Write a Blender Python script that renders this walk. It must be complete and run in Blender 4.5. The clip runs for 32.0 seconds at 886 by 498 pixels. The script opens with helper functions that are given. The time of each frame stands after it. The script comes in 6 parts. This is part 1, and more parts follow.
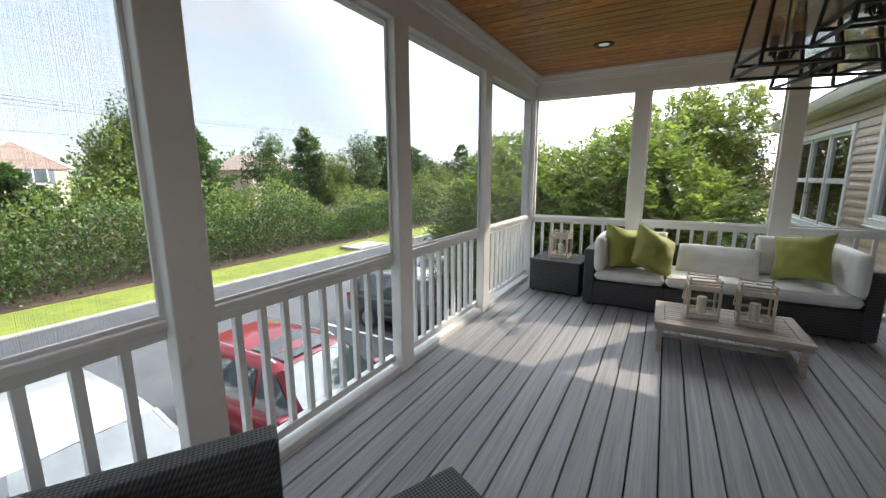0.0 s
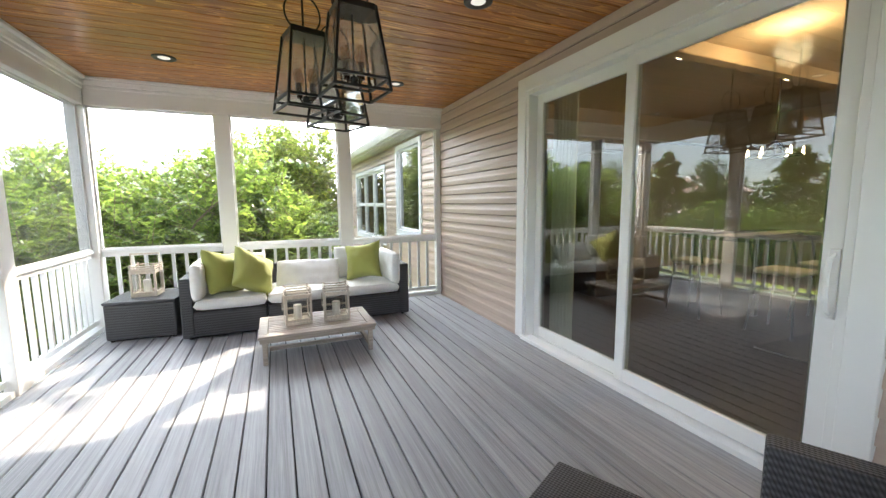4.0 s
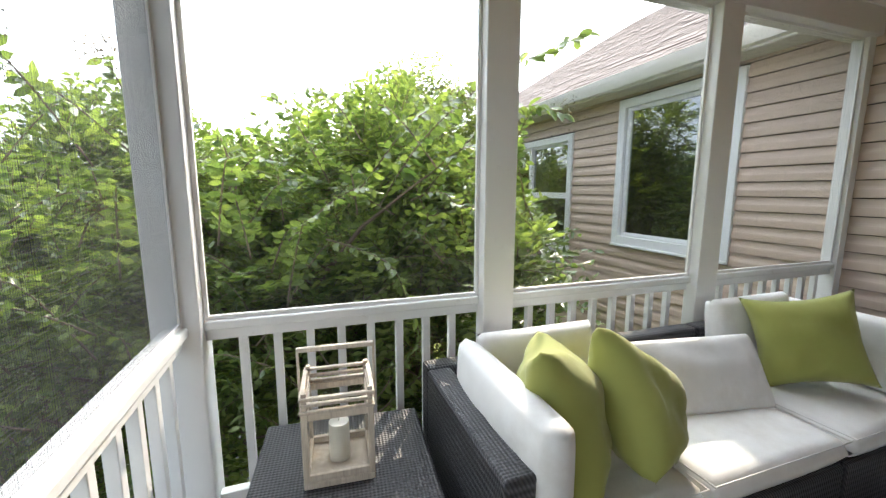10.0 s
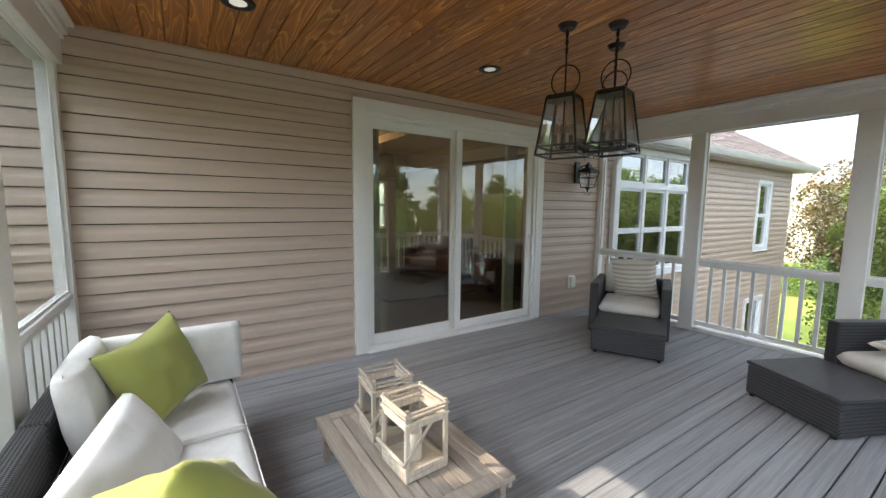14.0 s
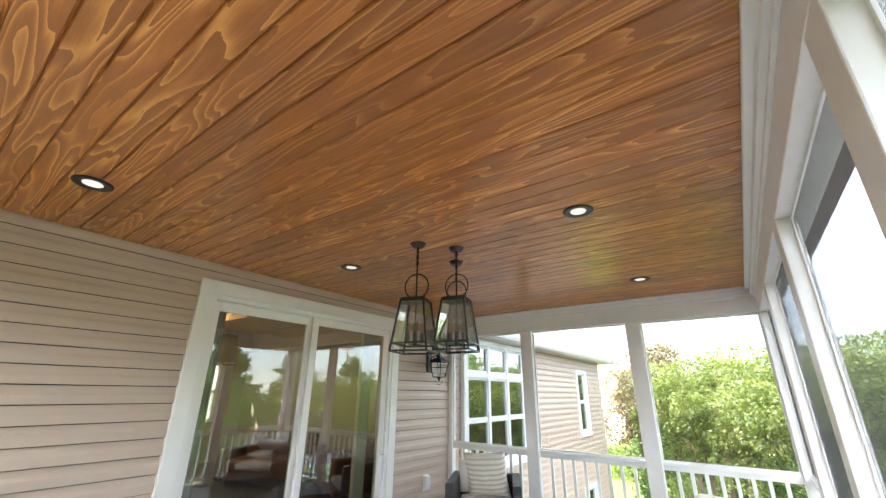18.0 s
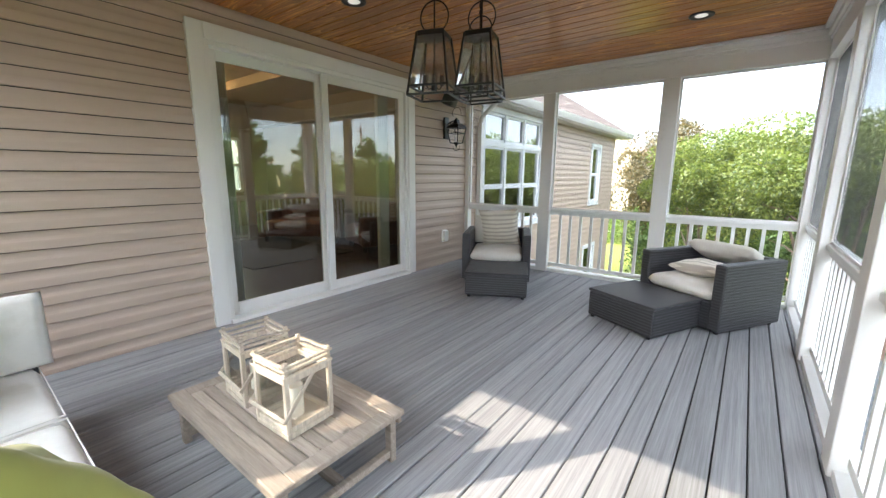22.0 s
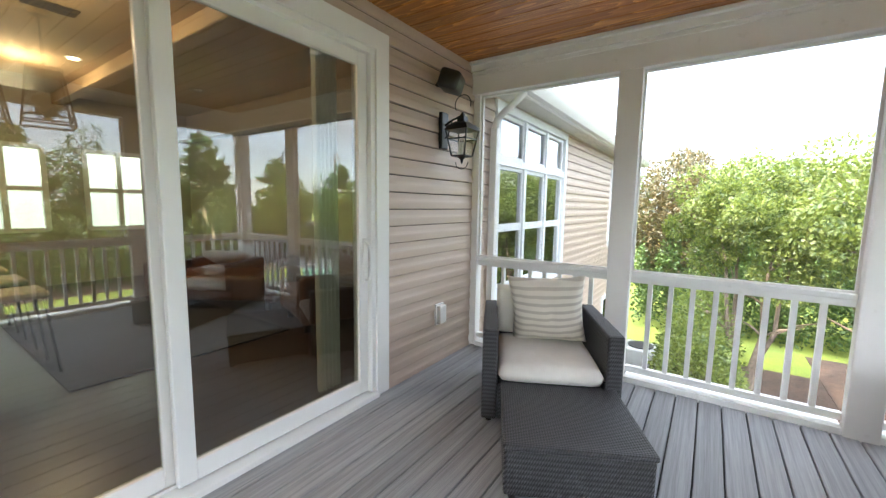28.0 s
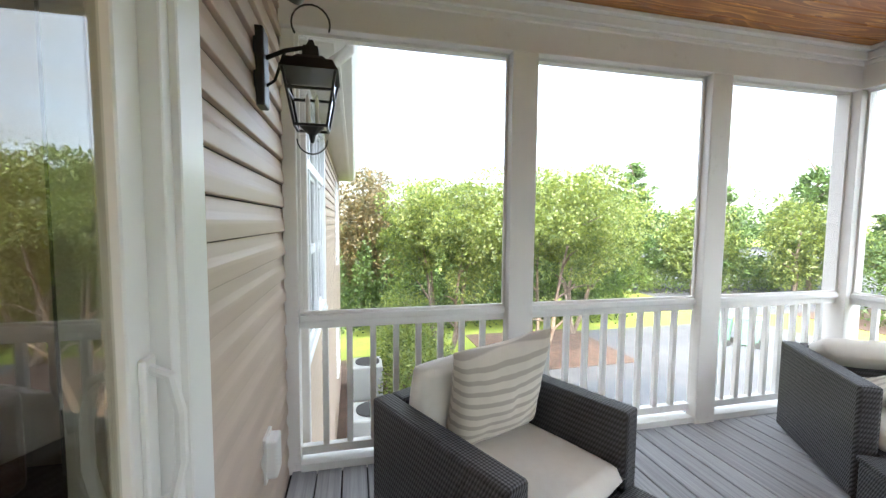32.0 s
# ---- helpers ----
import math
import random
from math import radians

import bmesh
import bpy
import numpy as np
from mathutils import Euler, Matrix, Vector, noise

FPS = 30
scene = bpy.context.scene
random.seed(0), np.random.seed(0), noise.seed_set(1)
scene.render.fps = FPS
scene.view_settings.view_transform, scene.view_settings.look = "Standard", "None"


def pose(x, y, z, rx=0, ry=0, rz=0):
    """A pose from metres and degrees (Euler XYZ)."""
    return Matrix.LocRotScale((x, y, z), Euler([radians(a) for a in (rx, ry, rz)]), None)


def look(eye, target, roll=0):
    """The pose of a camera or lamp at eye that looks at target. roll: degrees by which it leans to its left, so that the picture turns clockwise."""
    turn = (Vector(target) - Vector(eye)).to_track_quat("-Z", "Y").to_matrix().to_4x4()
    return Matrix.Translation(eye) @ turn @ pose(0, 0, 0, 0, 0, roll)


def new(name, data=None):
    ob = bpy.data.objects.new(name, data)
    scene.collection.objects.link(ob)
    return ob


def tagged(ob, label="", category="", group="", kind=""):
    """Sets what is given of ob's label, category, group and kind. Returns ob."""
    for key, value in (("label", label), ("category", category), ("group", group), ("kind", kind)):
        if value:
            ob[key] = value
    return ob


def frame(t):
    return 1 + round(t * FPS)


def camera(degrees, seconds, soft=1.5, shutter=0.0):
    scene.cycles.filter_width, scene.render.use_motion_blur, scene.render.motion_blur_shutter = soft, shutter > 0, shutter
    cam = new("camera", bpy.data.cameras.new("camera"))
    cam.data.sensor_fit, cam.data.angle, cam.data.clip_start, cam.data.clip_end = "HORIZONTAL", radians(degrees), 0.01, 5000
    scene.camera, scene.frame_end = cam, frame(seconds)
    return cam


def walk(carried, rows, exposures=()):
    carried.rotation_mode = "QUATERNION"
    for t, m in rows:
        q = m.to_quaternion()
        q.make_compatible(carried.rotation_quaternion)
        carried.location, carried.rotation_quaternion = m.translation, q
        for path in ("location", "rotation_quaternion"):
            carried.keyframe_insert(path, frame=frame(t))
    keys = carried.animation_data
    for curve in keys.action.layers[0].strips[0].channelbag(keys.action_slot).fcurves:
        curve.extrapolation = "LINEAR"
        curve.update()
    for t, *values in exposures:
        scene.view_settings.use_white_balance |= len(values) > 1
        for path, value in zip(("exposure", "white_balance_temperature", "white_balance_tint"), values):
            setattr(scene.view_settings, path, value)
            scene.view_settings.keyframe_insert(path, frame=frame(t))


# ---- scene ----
cam = camera(97.1, 32.0, soft=1.4)
EXPOSURES = [(0, 3.05, 6330, 10), (1, 3.66, 6330, 10), (2, 4.05, 6330, 10), (3, 4.28, 6330, 10), (6, 4.65, 6330, 10), (8, 4.0, 6330, 10), (9, 3.75, 6330, 10), (11, 3.42, 6330, 10), (12, 3.43, 6330, 10), (13, 3.4, 6330, 10), (14, 3.75, 6330, 10), (15, 4.2, 6330, 10), (18, 4.7, 6330, 10), (19, 4.7, 6330, 10), (21, 4.3, 6330, 10), (23, 4.15, 6330, 10), (25, 4.2, 6330, 10), (28, 4.6, 6330, 10), (30, 4.75, 6330, 10), (32, 4.5, 6330, 10)]
PATH = [
    (0, (0.327, -0.683, 1.435), (-0.639, 1.03, 1.072), -0.2),
    (0.5, (0.331, -0.711, 1.436), (-0.303, 1.154, 1.092), -0.2),
    (1, (0.33, -0.737, 1.438), (-0.033, 1.203, 1.113), -0.2),
    (1.5, (0.344, -0.747, 1.44), (0.219, 1.226, 1.139), -0.2),
    (2, (0.362, -0.77, 1.444), (0.445, 1.209, 1.166), -0.2),
    (2.5, (0.383, -0.79, 1.436), (0.657, 1.175, 1.182), -0.3),
    (3, (0.449, -0.794, 1.44), (0.892, 1.142, 1.196), -0.4),
    (3.5, (0.487, -0.782, 1.414), (1.111, 1.103, 1.18), -0.6),
    (5.5, (0.634, -0.042, 1.329), (1.618, 1.679, 1.062), 0.5),
    (6, (0.627, 0.345, 1.326), (1.525, 2.108, 1.037), 0.6),
    (6.5, (0.463, 0.686, 1.337), (1.221, 2.512, 1.037), 0.7),
    (7, (0.298, 0.991, 1.359), (0.909, 2.871, 1.053), 0.6),
    (7.5, (0.097, 1.341, 1.362), (0.584, 3.256, 1.057), 0.6),
    (8, (-0.207, 1.614, 1.385), (0.188, 3.55, 1.074), 0.4),
    (8.5, (-0.409, 1.915, 1.387), (-0.044, 3.854, 1.064), 0.2),
    (9, (-0.538, 2.281, 1.41), (-0.161, 4.22, 1.097), 0.1),
    (9.5, (-0.797, 2.638, 1.367), (-0.297, 4.553, 1.084), 0.7),
    (10, (-0.859, 3.004, 1.407), (-0.211, 4.873, 1.113), 0.1),
    (10.5, (-0.844, 3.347, 1.38), (0.003, 5.139, 1.113), 0.2),
    (11, (-0.886, 3.691, 1.416), (0.268, 5.302, 1.145), -0.1),
    (11.5, (-0.762, 3.943, 1.395), (0.691, 5.29, 1.123), -0.0),
    (12, (-0.724, 4.102, 1.398), (1.043, 4.998, 1.126), 0.3),
    (12.5, (-0.754, 4.172, 1.459), (1.208, 4.462, 1.178), 0.2),
    (13, (-0.815, 4.157, 1.476), (1.14, 3.828, 1.209), 0.2),
    (13.5, (-0.857, 4.11, 1.502), (0.969, 3.333, 1.252), 0.4),
    (14, (-0.894, 4.056, 1.511), (0.759, 2.952, 1.297), 0.6),
    (14.5, (-0.941, 4.002, 1.531), (0.518, 2.643, 1.372), 0.9),
    (15, (-0.984, 3.966, 1.561), (0.283, 2.42, 1.495), 1.2),
    (15.5, (-0.971, 4.001, 1.579), (0.146, 2.343, 1.643), 1.3),
    (17.5, (-0.972, 4.096, 1.582), (0.096, 2.523, 2.205), 0.7),
    (18, (-0.976, 4.131, 1.591), (0.131, 2.615, 2.279), 0.6),
    (18.5, (-0.968, 4.12, 1.585), (0.184, 2.637, 2.274), 0.6),
    (19, (-0.927, 4.082, 1.579), (0.266, 2.592, 2.175), 0.5),
    (19.5, (-0.885, 4.035, 1.548), (0.337, 2.507, 1.964), 0.3),
    (20, (-0.86, 3.994, 1.5), (0.358, 2.419, 1.69), 0.2),
    (20.5, (-0.869, 3.966, 1.445), (0.326, 2.361, 1.421), 0.2),
    (21, (-0.849, 3.956, 1.369), (0.308, 2.335, 1.177), 0.3),
    (21.5, (-0.841, 3.981, 1.354), (0.312, 2.377, 1.043), 0.3),
    (22, (-0.829, 4.028, 1.357), (0.373, 2.474, 0.982), 0.4),
    (22.5, (-0.826, 4.081, 1.367), (0.46, 2.606, 0.955), 0.3),
    (23, (-0.825, 4.099, 1.361), (0.549, 2.71, 0.934), 0.1),
    (23.5, (-0.815, 4.072, 1.365), (0.616, 2.746, 0.924), -0.0),
    (24, (-0.792, 3.844, 1.372), (0.651, 2.535, 0.922), -0.2),
    (24.5, (-0.783, 3.549, 1.37), (0.616, 2.193, 0.916), -0.2),
    (25, (-0.773, 3.457, 1.365), (0.542, 2.016, 0.926), -0.0),
    (25.5, (-0.628, 3.366, 1.387), (0.593, 1.834, 0.985), 0.1),
    (27.5, (0.494, 2.331, 1.363), (1.596, 0.678, 1.127), 0.7),
    (28, (0.855, 2.111, 1.399), (1.975, 0.469, 1.174), 0.9),
    (28.5, (1.182, 1.989, 1.35), (2.327, 0.358, 1.171), 1.2),
    (29, (1.509, 1.768, 1.345), (2.631, 0.121, 1.178), 1.3),
    (29.5, (1.862, 1.619, 1.35), (2.905, -0.08, 1.187), 1.3),
    (30, (2.144, 1.471, 1.362), (3.048, -0.306, 1.204), 1.2),
    (30.5, (2.304, 1.221, 1.35), (2.984, -0.654, 1.204), 1.3),
    (31, (2.403, 1.048, 1.394), (2.782, -0.91, 1.246), 0.9),
    (31.5, (2.457, 0.971, 1.431), (2.427, -1.023, 1.28), 0.6),
    (32, (2.434, 1.022, 1.42), (1.99, -0.923, 1.282), 0.5),
]
walk(cam, [(t, look(eye, target, roll)) for t, eye, target, roll in PATH], EXPOSURES)

# ---- world, sun and exposure ----
SUN_TO = Vector((0.75, 1.13, 1.0)).normalized()
world = bpy.data.worlds.new("world")
scene.world = world
world.use_nodes = True
wn, wl = world.node_tree.nodes, world.node_tree.links
sky = wn.new("ShaderNodeTexSky")
sky.sky_type = "NISHITA"
sky.sun_disc = False
sky.sun_elevation = math.asin(SUN_TO.z)
sky.sun_rotation = math.atan2(SUN_TO.x, SUN_TO.y)
sky.air_density, sky.dust_density, sky.ozone_density = 1.0, 0.6, 1.5
wn["Background"].inputs[1].default_value = 0.05
wl.new(sky.outputs[0], wn["Background"].inputs[0])
# thin broken cloud over the whole sky
coord, stretch, cloud, veil = wn.new("ShaderNodeTexCoord"), wn.new("ShaderNodeMapping"), wn.new("ShaderNodeTexNoise"), wn.new("ShaderNodeMapRange")
stretch.inputs["Scale"].default_value = (1.6, 1.6, 5.0)
cloud.inputs["Scale"].default_value, cloud.inputs["Detail"].default_value, cloud.inputs["Roughness"].default_value = 1.7, 7, 0.58
wl.new(coord.outputs["Generated"], stretch.inputs[0])
wl.new(stretch.outputs[0], cloud.inputs["Vector"])
wl.new(cloud.outputs[0], veil.inputs[0])
veil.inputs[1].default_value, veil.inputs[2].default_value = 0.36, 0.66
veil.inputs[3].default_value, veil.inputs[4].default_value = 0.62, 0.97
white, both = wn.new("ShaderNodeBackground"), wn.new("ShaderNodeMixShader")
white.inputs[0].default_value = (0.90, 0.95, 1.0, 1)
# lit cloud is brighter round the sun than opposite it
toward, lit = wn.new("ShaderNodeVectorMath"), wn.new("ShaderNodeMapRange")
toward.operation, lit.interpolation_type = "DOT_PRODUCT", "SMOOTHSTEP"
toward.inputs[1].default_value = SUN_TO
wl.new(coord.outputs["Generated"], toward.inputs[0])
wl.new(toward.outputs["Value"], lit.inputs[0])
lit.inputs[1].default_value, lit.inputs[2].default_value, lit.inputs[3].default_value, lit.inputs[4].default_value = 0.22, 1.0, 0.145, 1.4
wl.new(lit.outputs[0], white.inputs[1])
wl.new(veil.outputs[0], both.inputs[0])
wl.new(wn["Background"].outputs[0], both.inputs[1])
wl.new(white.outputs[0], both.inputs[2])
wl.new(both.outputs[0], wn["World Output"].inputs[0])
sun = new("sun", bpy.data.lights.new("sun", "SUN"))
sun.data.energy, sun.data.angle, sun.data.color = 0.62, radians(0.6), (1.0, 0.85, 0.66)
sun.matrix_world = look(SUN_TO * 50, (0, 0, 0))

# ---- mesh helpers ----
def mesh_of(name, bm):
    me = bpy.data.meshes.new(name)
    bm.normal_update()
    bm.to_mesh(me)
    bm.free()
    return me


def part(name, bm, material, parent=None, label="", m=None, smooth=False):
    """One mesh object from a bmesh (or a ready mesh), under a thing or a part."""
    me = bm if isinstance(bm, bpy.types.Mesh) else mesh_of(name, bm)
    if material is not None and not me.materials:
        me.materials.append(material)
    if smooth:
        me.shade_smooth()
    ob = new(name, me)
    if parent is not None:
        ob.parent = parent
    if m is not None:
        ob.matrix_basis = m
    if label:
        ob["label"] = label
    return ob


def thing(name, label, category, m=None, group="", kind=""):
    ob = new(name)
    ob.empty_display_size = 0.1
    if m is not None:
        ob.matrix_basis = m
    return tagged(ob, label, category, group, kind)


def add_box(bm, x0, y0, z0, x1, y1, z1, bevel=0.0, seg=1, m=None):
    vs = [bm.verts.new(p) for p in ((x0, y0, z0), (x1, y0, z0), (x1, y1, z0), (x0, y1, z0), (x0, y0, z1), (x1, y0, z1), (x1, y1, z1), (x0, y1, z1))]
    fs = [bm.faces.new([vs[i] for i in q]) for q in ((3, 2, 1, 0), (4, 5, 6, 7), (0, 1, 5, 4), (1, 2, 6, 5), (2, 3, 7, 6), (3, 0, 4, 7))]
    if bevel > 0:
        es = list({e for f in fs for e in f.edges})
        r = bmesh.ops.bevel(bm, geom=es, offset=bevel, segments=seg, profile=0.5, affect="EDGES")
        vs = list({v for f in r["faces"] for v in f.verts} | {v for v in vs if v.is_valid})
    if m is not None:
        bmesh.ops.transform(bm, matrix=m, verts=vs)
    return vs


def box(x0, y0, z0, x1, y1, z1, bevel=0.0, seg=1):
    bm = bmesh.new()
    add_box(bm, x0, y0, z0, x1, y1, z1, bevel, seg)
    return bm


def add_cyl(bm, p, q, r0, r1=None, n=12, caps=True):
    p, q = Vector(p), Vector(q)
    r1 = r0 if r1 is None else r1
    d = q - p
    m = Matrix.Translation((p + q) / 2) @ d.to_track_quat("Z", "Y").to_matrix().to_4x4()
    bmesh.ops.create_cone(bm, cap_ends=caps, segments=n, radius1=r0, radius2=r1, depth=d.length, matrix=m)


def cyl(p, q, r0, r1=None, n=12):
    bm = bmesh.new()
    add_cyl(bm, p, q, r0, r1, n)
    return bm


def extrude_profile(points, axis, a, b):
    """A closed outline in the two other axes, extruded from a to b along an axis."""
    bm = bmesh.new()
    def at(u, v, w):
        return {"x": (w, u, v), "y": (u, w, v), "z": (u, v, w)}[axis]
    lo = [bm.verts.new(at(u, v, a)) for u, v in points]
    hi = [bm.verts.new(at(u, v, b)) for u, v in points]
    n = len(points)
    bm.faces.new(lo[::-1])
    bm.faces.new(hi)
    for i in range(n):
        bm.faces.new((lo[i], lo[(i + 1) % n], hi[(i + 1) % n], hi[i]))
    bmesh.ops.recalc_face_normals(bm, faces=bm.faces)
    return bm


def add_tube(bm, pts, r, n=8, closed=False):
    pts = [Vector(p) for p in pts]
    rings = []
    count = len(pts)
    for i, p in enumerate(pts):
        a = pts[(i - 1) % count] if closed or i else p
        b = pts[(i + 1) % count] if closed or i < count - 1 else p
        d = (b - a).normalized()
        side = d.orthogonal() if not rings else (prev - d * prev.dot(d))
        side.normalize()
        prev = side
        up = d.cross(side)
        rr = r[i] if isinstance(r, (list, tuple)) else r
        rings.append([bm.verts.new(p + rr * (math.cos(2 * math.pi * k / n) * side + math.sin(2 * math.pi * k / n) * up)) for k in range(n)])
    last = count if closed else count - 1
    for i in range(last):
        r0, r1 = rings[i], rings[(i + 1) % count]
        for k in range(n):
            bm.faces.new((r0[k], r0[(k + 1) % n], r1[(k + 1) % n], r1[k]))
    if not closed:
        bm.faces.new(rings[0][::-1])
        bm.faces.new(rings[-1])


def cushion(w, d, h, puff=0.04, nx=14, ny=14, pinch=0.0, wrinkle=0.006, seed=0, flat=0.8):
    """A stuffed pad, centred, w x d across and h thick; pinch draws the sides in between pointed corners."""
    bm = bmesh.new()
    def sheet(sign):
        grid = []
        for j in range(ny + 1):
            row = []
            for i in range(nx + 1):
                u, v = 2 * i / nx - 1, 2 * j / ny - 1
                u, v = math.sin(u * math.pi / 2) * 0.35 + u * 0.65, math.sin(v * math.pi / 2) * 0.35 + v * 0.65
                eu, ev = max(0.0, 1 - abs(u) ** 6), max(0.0, 1 - abs(v) ** 6)
                rise = (eu * ev) ** (0.5 * (1 - flat) + 0.18)
                x = u * w / 2 * (1 - pinch * (1 - v * v) * abs(u))
                y = v * d / 2 * (1 - pinch * (1 - u * u) * abs(v))
                crown = puff * (1 - u * u) * (1 - v * v)
                n3 = noise.noise(Vector((u * 2.1 + seed * 7.3, v * 2.1, sign * 3 + seed)))
                n4 = noise.noise(Vector((u * 6 + seed * 3.1, v * 1.5, sign * 5 + seed)))
                z = sign * (h / 2 * rise + crown + wrinkle * (n3 + 0.6 * n4) * eu * ev)
                row.append(bm.verts.new((x, y, z)))
            grid.append(row)
        return grid
    top, bot = sheet(1), sheet(-1)
    for j in range(ny):
        for i in range(nx):
            bm.faces.new((top[j][i], top[j][i + 1], top[j + 1][i + 1], top[j + 1][i]))
            bm.faces.new((bot[j][i], bot[j + 1][i], bot[j + 1][i + 1], bot[j][i + 1]))
    bmesh.ops.remove_doubles(bm, verts=bm.verts, dist=0.0004)
    return bm


# ---- materials ----
def material(name):
    m = bpy.data.materials.new(name)
    m.use_nodes = True
    return m, m.node_tree.nodes, m.node_tree.links, m.node_tree.nodes["Principled BSDF"]


def ramp(nodes, stops):
    r = nodes.new("ShaderNodeValToRGB")
    el = r.color_ramp.elements
    while len(el) < len(stops):
        el.new(0.5)
    for e, (p, c) in zip(el, stops):
        e.position, e.color = p, (*c, 1)
    return r


def noise_tex(nodes, links, vec, scale, detail=4, rough=0.55, distortion=0.0):
    n = nodes.new("ShaderNodeTexNoise")
    n.inputs["Scale"].default_value, n.inputs["Detail"].default_value = scale, detail
    n.inputs["Roughness"].default_value, n.inputs["Distortion"].default_value = rough, distortion
    if vec is not None:
        links.new(vec, n.inputs["Vector"])
    return n


def mapped(nodes, links, scale=(1, 1, 1), source="Object", shift=None):
    tc = nodes.new("ShaderNodeTexCoord")
    mp = nodes.new("ShaderNodeMapping")
    mp.inputs["Scale"].default_value = scale
    out = tc.outputs[source]
    if shift is not None:
        add = nodes.new("ShaderNodeVectorMath")
        links.new(out, add.inputs[0])
        links.new(shift, add.inputs[1])
        out = add.outputs[0]
    links.new(out, mp.inputs[0])
    return mp.outputs[0]


def bump_to(nodes, links, height, bsdf, strength=0.3, distance=0.002):
    b = nodes.new("ShaderNodeBump")
    b.inputs["Strength"].default_value, b.inputs["Distance"].default_value = strength, distance
    links.new(height, b.inputs["Height"])
    links.new(b.outputs[0], bsdf.inputs["Normal"])


def paint(name, colour, rough=0.5, vary=0.06, scale=3.0, bump=0.15, fine=220, dirt=None, metal=0.0, coat=0.0):
    """A plain coating: slow and fine variation, a little relief and worn dirt."""
    m, n, l, b = material(name)
    vec = mapped(n, l)
    big = noise_tex(n, l, vec, scale, 5)
    small = noise_tex(n, l, vec, fine, 2)
    lo, hi = tuple(c * (1 - vary) for c in colour), tuple(min(1, c * (1 + vary)) for c in colour)
    r = ramp(n, [(0.3, lo), (0.7, hi)])
    l.new(big.outputs[0], r.inputs[0])
    out = r.outputs[0]
    if dirt:
        mix = n.new("ShaderNodeMix")
        mix.data_type = "RGBA"
        spots = noise_tex(n, l, vec, 9, 8, 0.7)
        rr = ramp(n, [(0.60, (0, 0, 0)), (0.78, (0.55, 0.55, 0.55))])
        l.new(spots.outputs[0], rr.inputs[0])
        l.new(rr.outputs[0], mix.inputs[0])
        l.new(out, mix.inputs[6])
        mix.inputs[7].default_value = (*dirt, 1)
        out = mix.outputs[2]
    l.new(out, b.inputs["Base Color"])
    b.inputs["Roughness"].default_value, b.inputs["Metallic"].default_value = rough, metal
    b.inputs["Coat Weight"].default_value = coat
    if bump:
        bump_to(n, l, small.outputs[0], b, bump, 0.001)
    return m


def plank_material(name, dark, light, rough, stretch, along, streak=1.0, bump=0.25, ratio=14):
    """Boards with grain along one axis; each board is shifted and toned by chance."""
    m, n, l, b = material(name)
    rnd = n.new("ShaderNodeObjectInfo").outputs["Random"]
    comb = n.new("ShaderNodeCombineXYZ")
    mul = n.new("ShaderNodeMath")
    mul.operation = "MULTIPLY"
    mul.inputs[1].default_value = 37.0
    l.new(rnd, mul.inputs[0])
    for k in range(3):
        l.new(mul.outputs[0], comb.inputs[k])
    sc = [stretch * ratio] * 3
    sc["xyz".index(along)] = stretch
    vec = mapped(n, l, tuple(sc), "Object", comb.outputs[0])
    grain = noise_tex(n, l, vec, 3.0, 6, 0.65, 0.4)
    fine = noise_tex(n, l, vec, 14.0, 4, 0.6)
    mixf = n.new("ShaderNodeMath")
    mixf.operation = "MULTIPLY_ADD"
    mixf.inputs[1].default_value = 0.45 * streak
    l.new(fine.outputs[0], mixf.inputs[0])
    l.new(grain.outputs[0], mixf.inputs[2])
    r = ramp(n, [(0.35, dark), (0.95, light)])
    l.new(mixf.outputs[0], r.inputs[0])
    hsv = n.new("ShaderNodeHueSaturation")
    tone = n.new("ShaderNodeMapRange")
    tone.inputs[3].default_value, tone.inputs[4].default_value = 0.84, 1.14
    l.new(rnd, tone.inputs[0])
    l.new(tone.outputs[0], hsv.inputs["Value"])
    l.new(r.outputs[0], hsv.inputs["Color"])
    l.new(hsv.outputs[0], b.inputs["Base Color"])
    b.inputs["Roughness"].default_value = rough
    bump_to(n, l, mixf.outputs[0], b, bump, 0.0012)
    return m


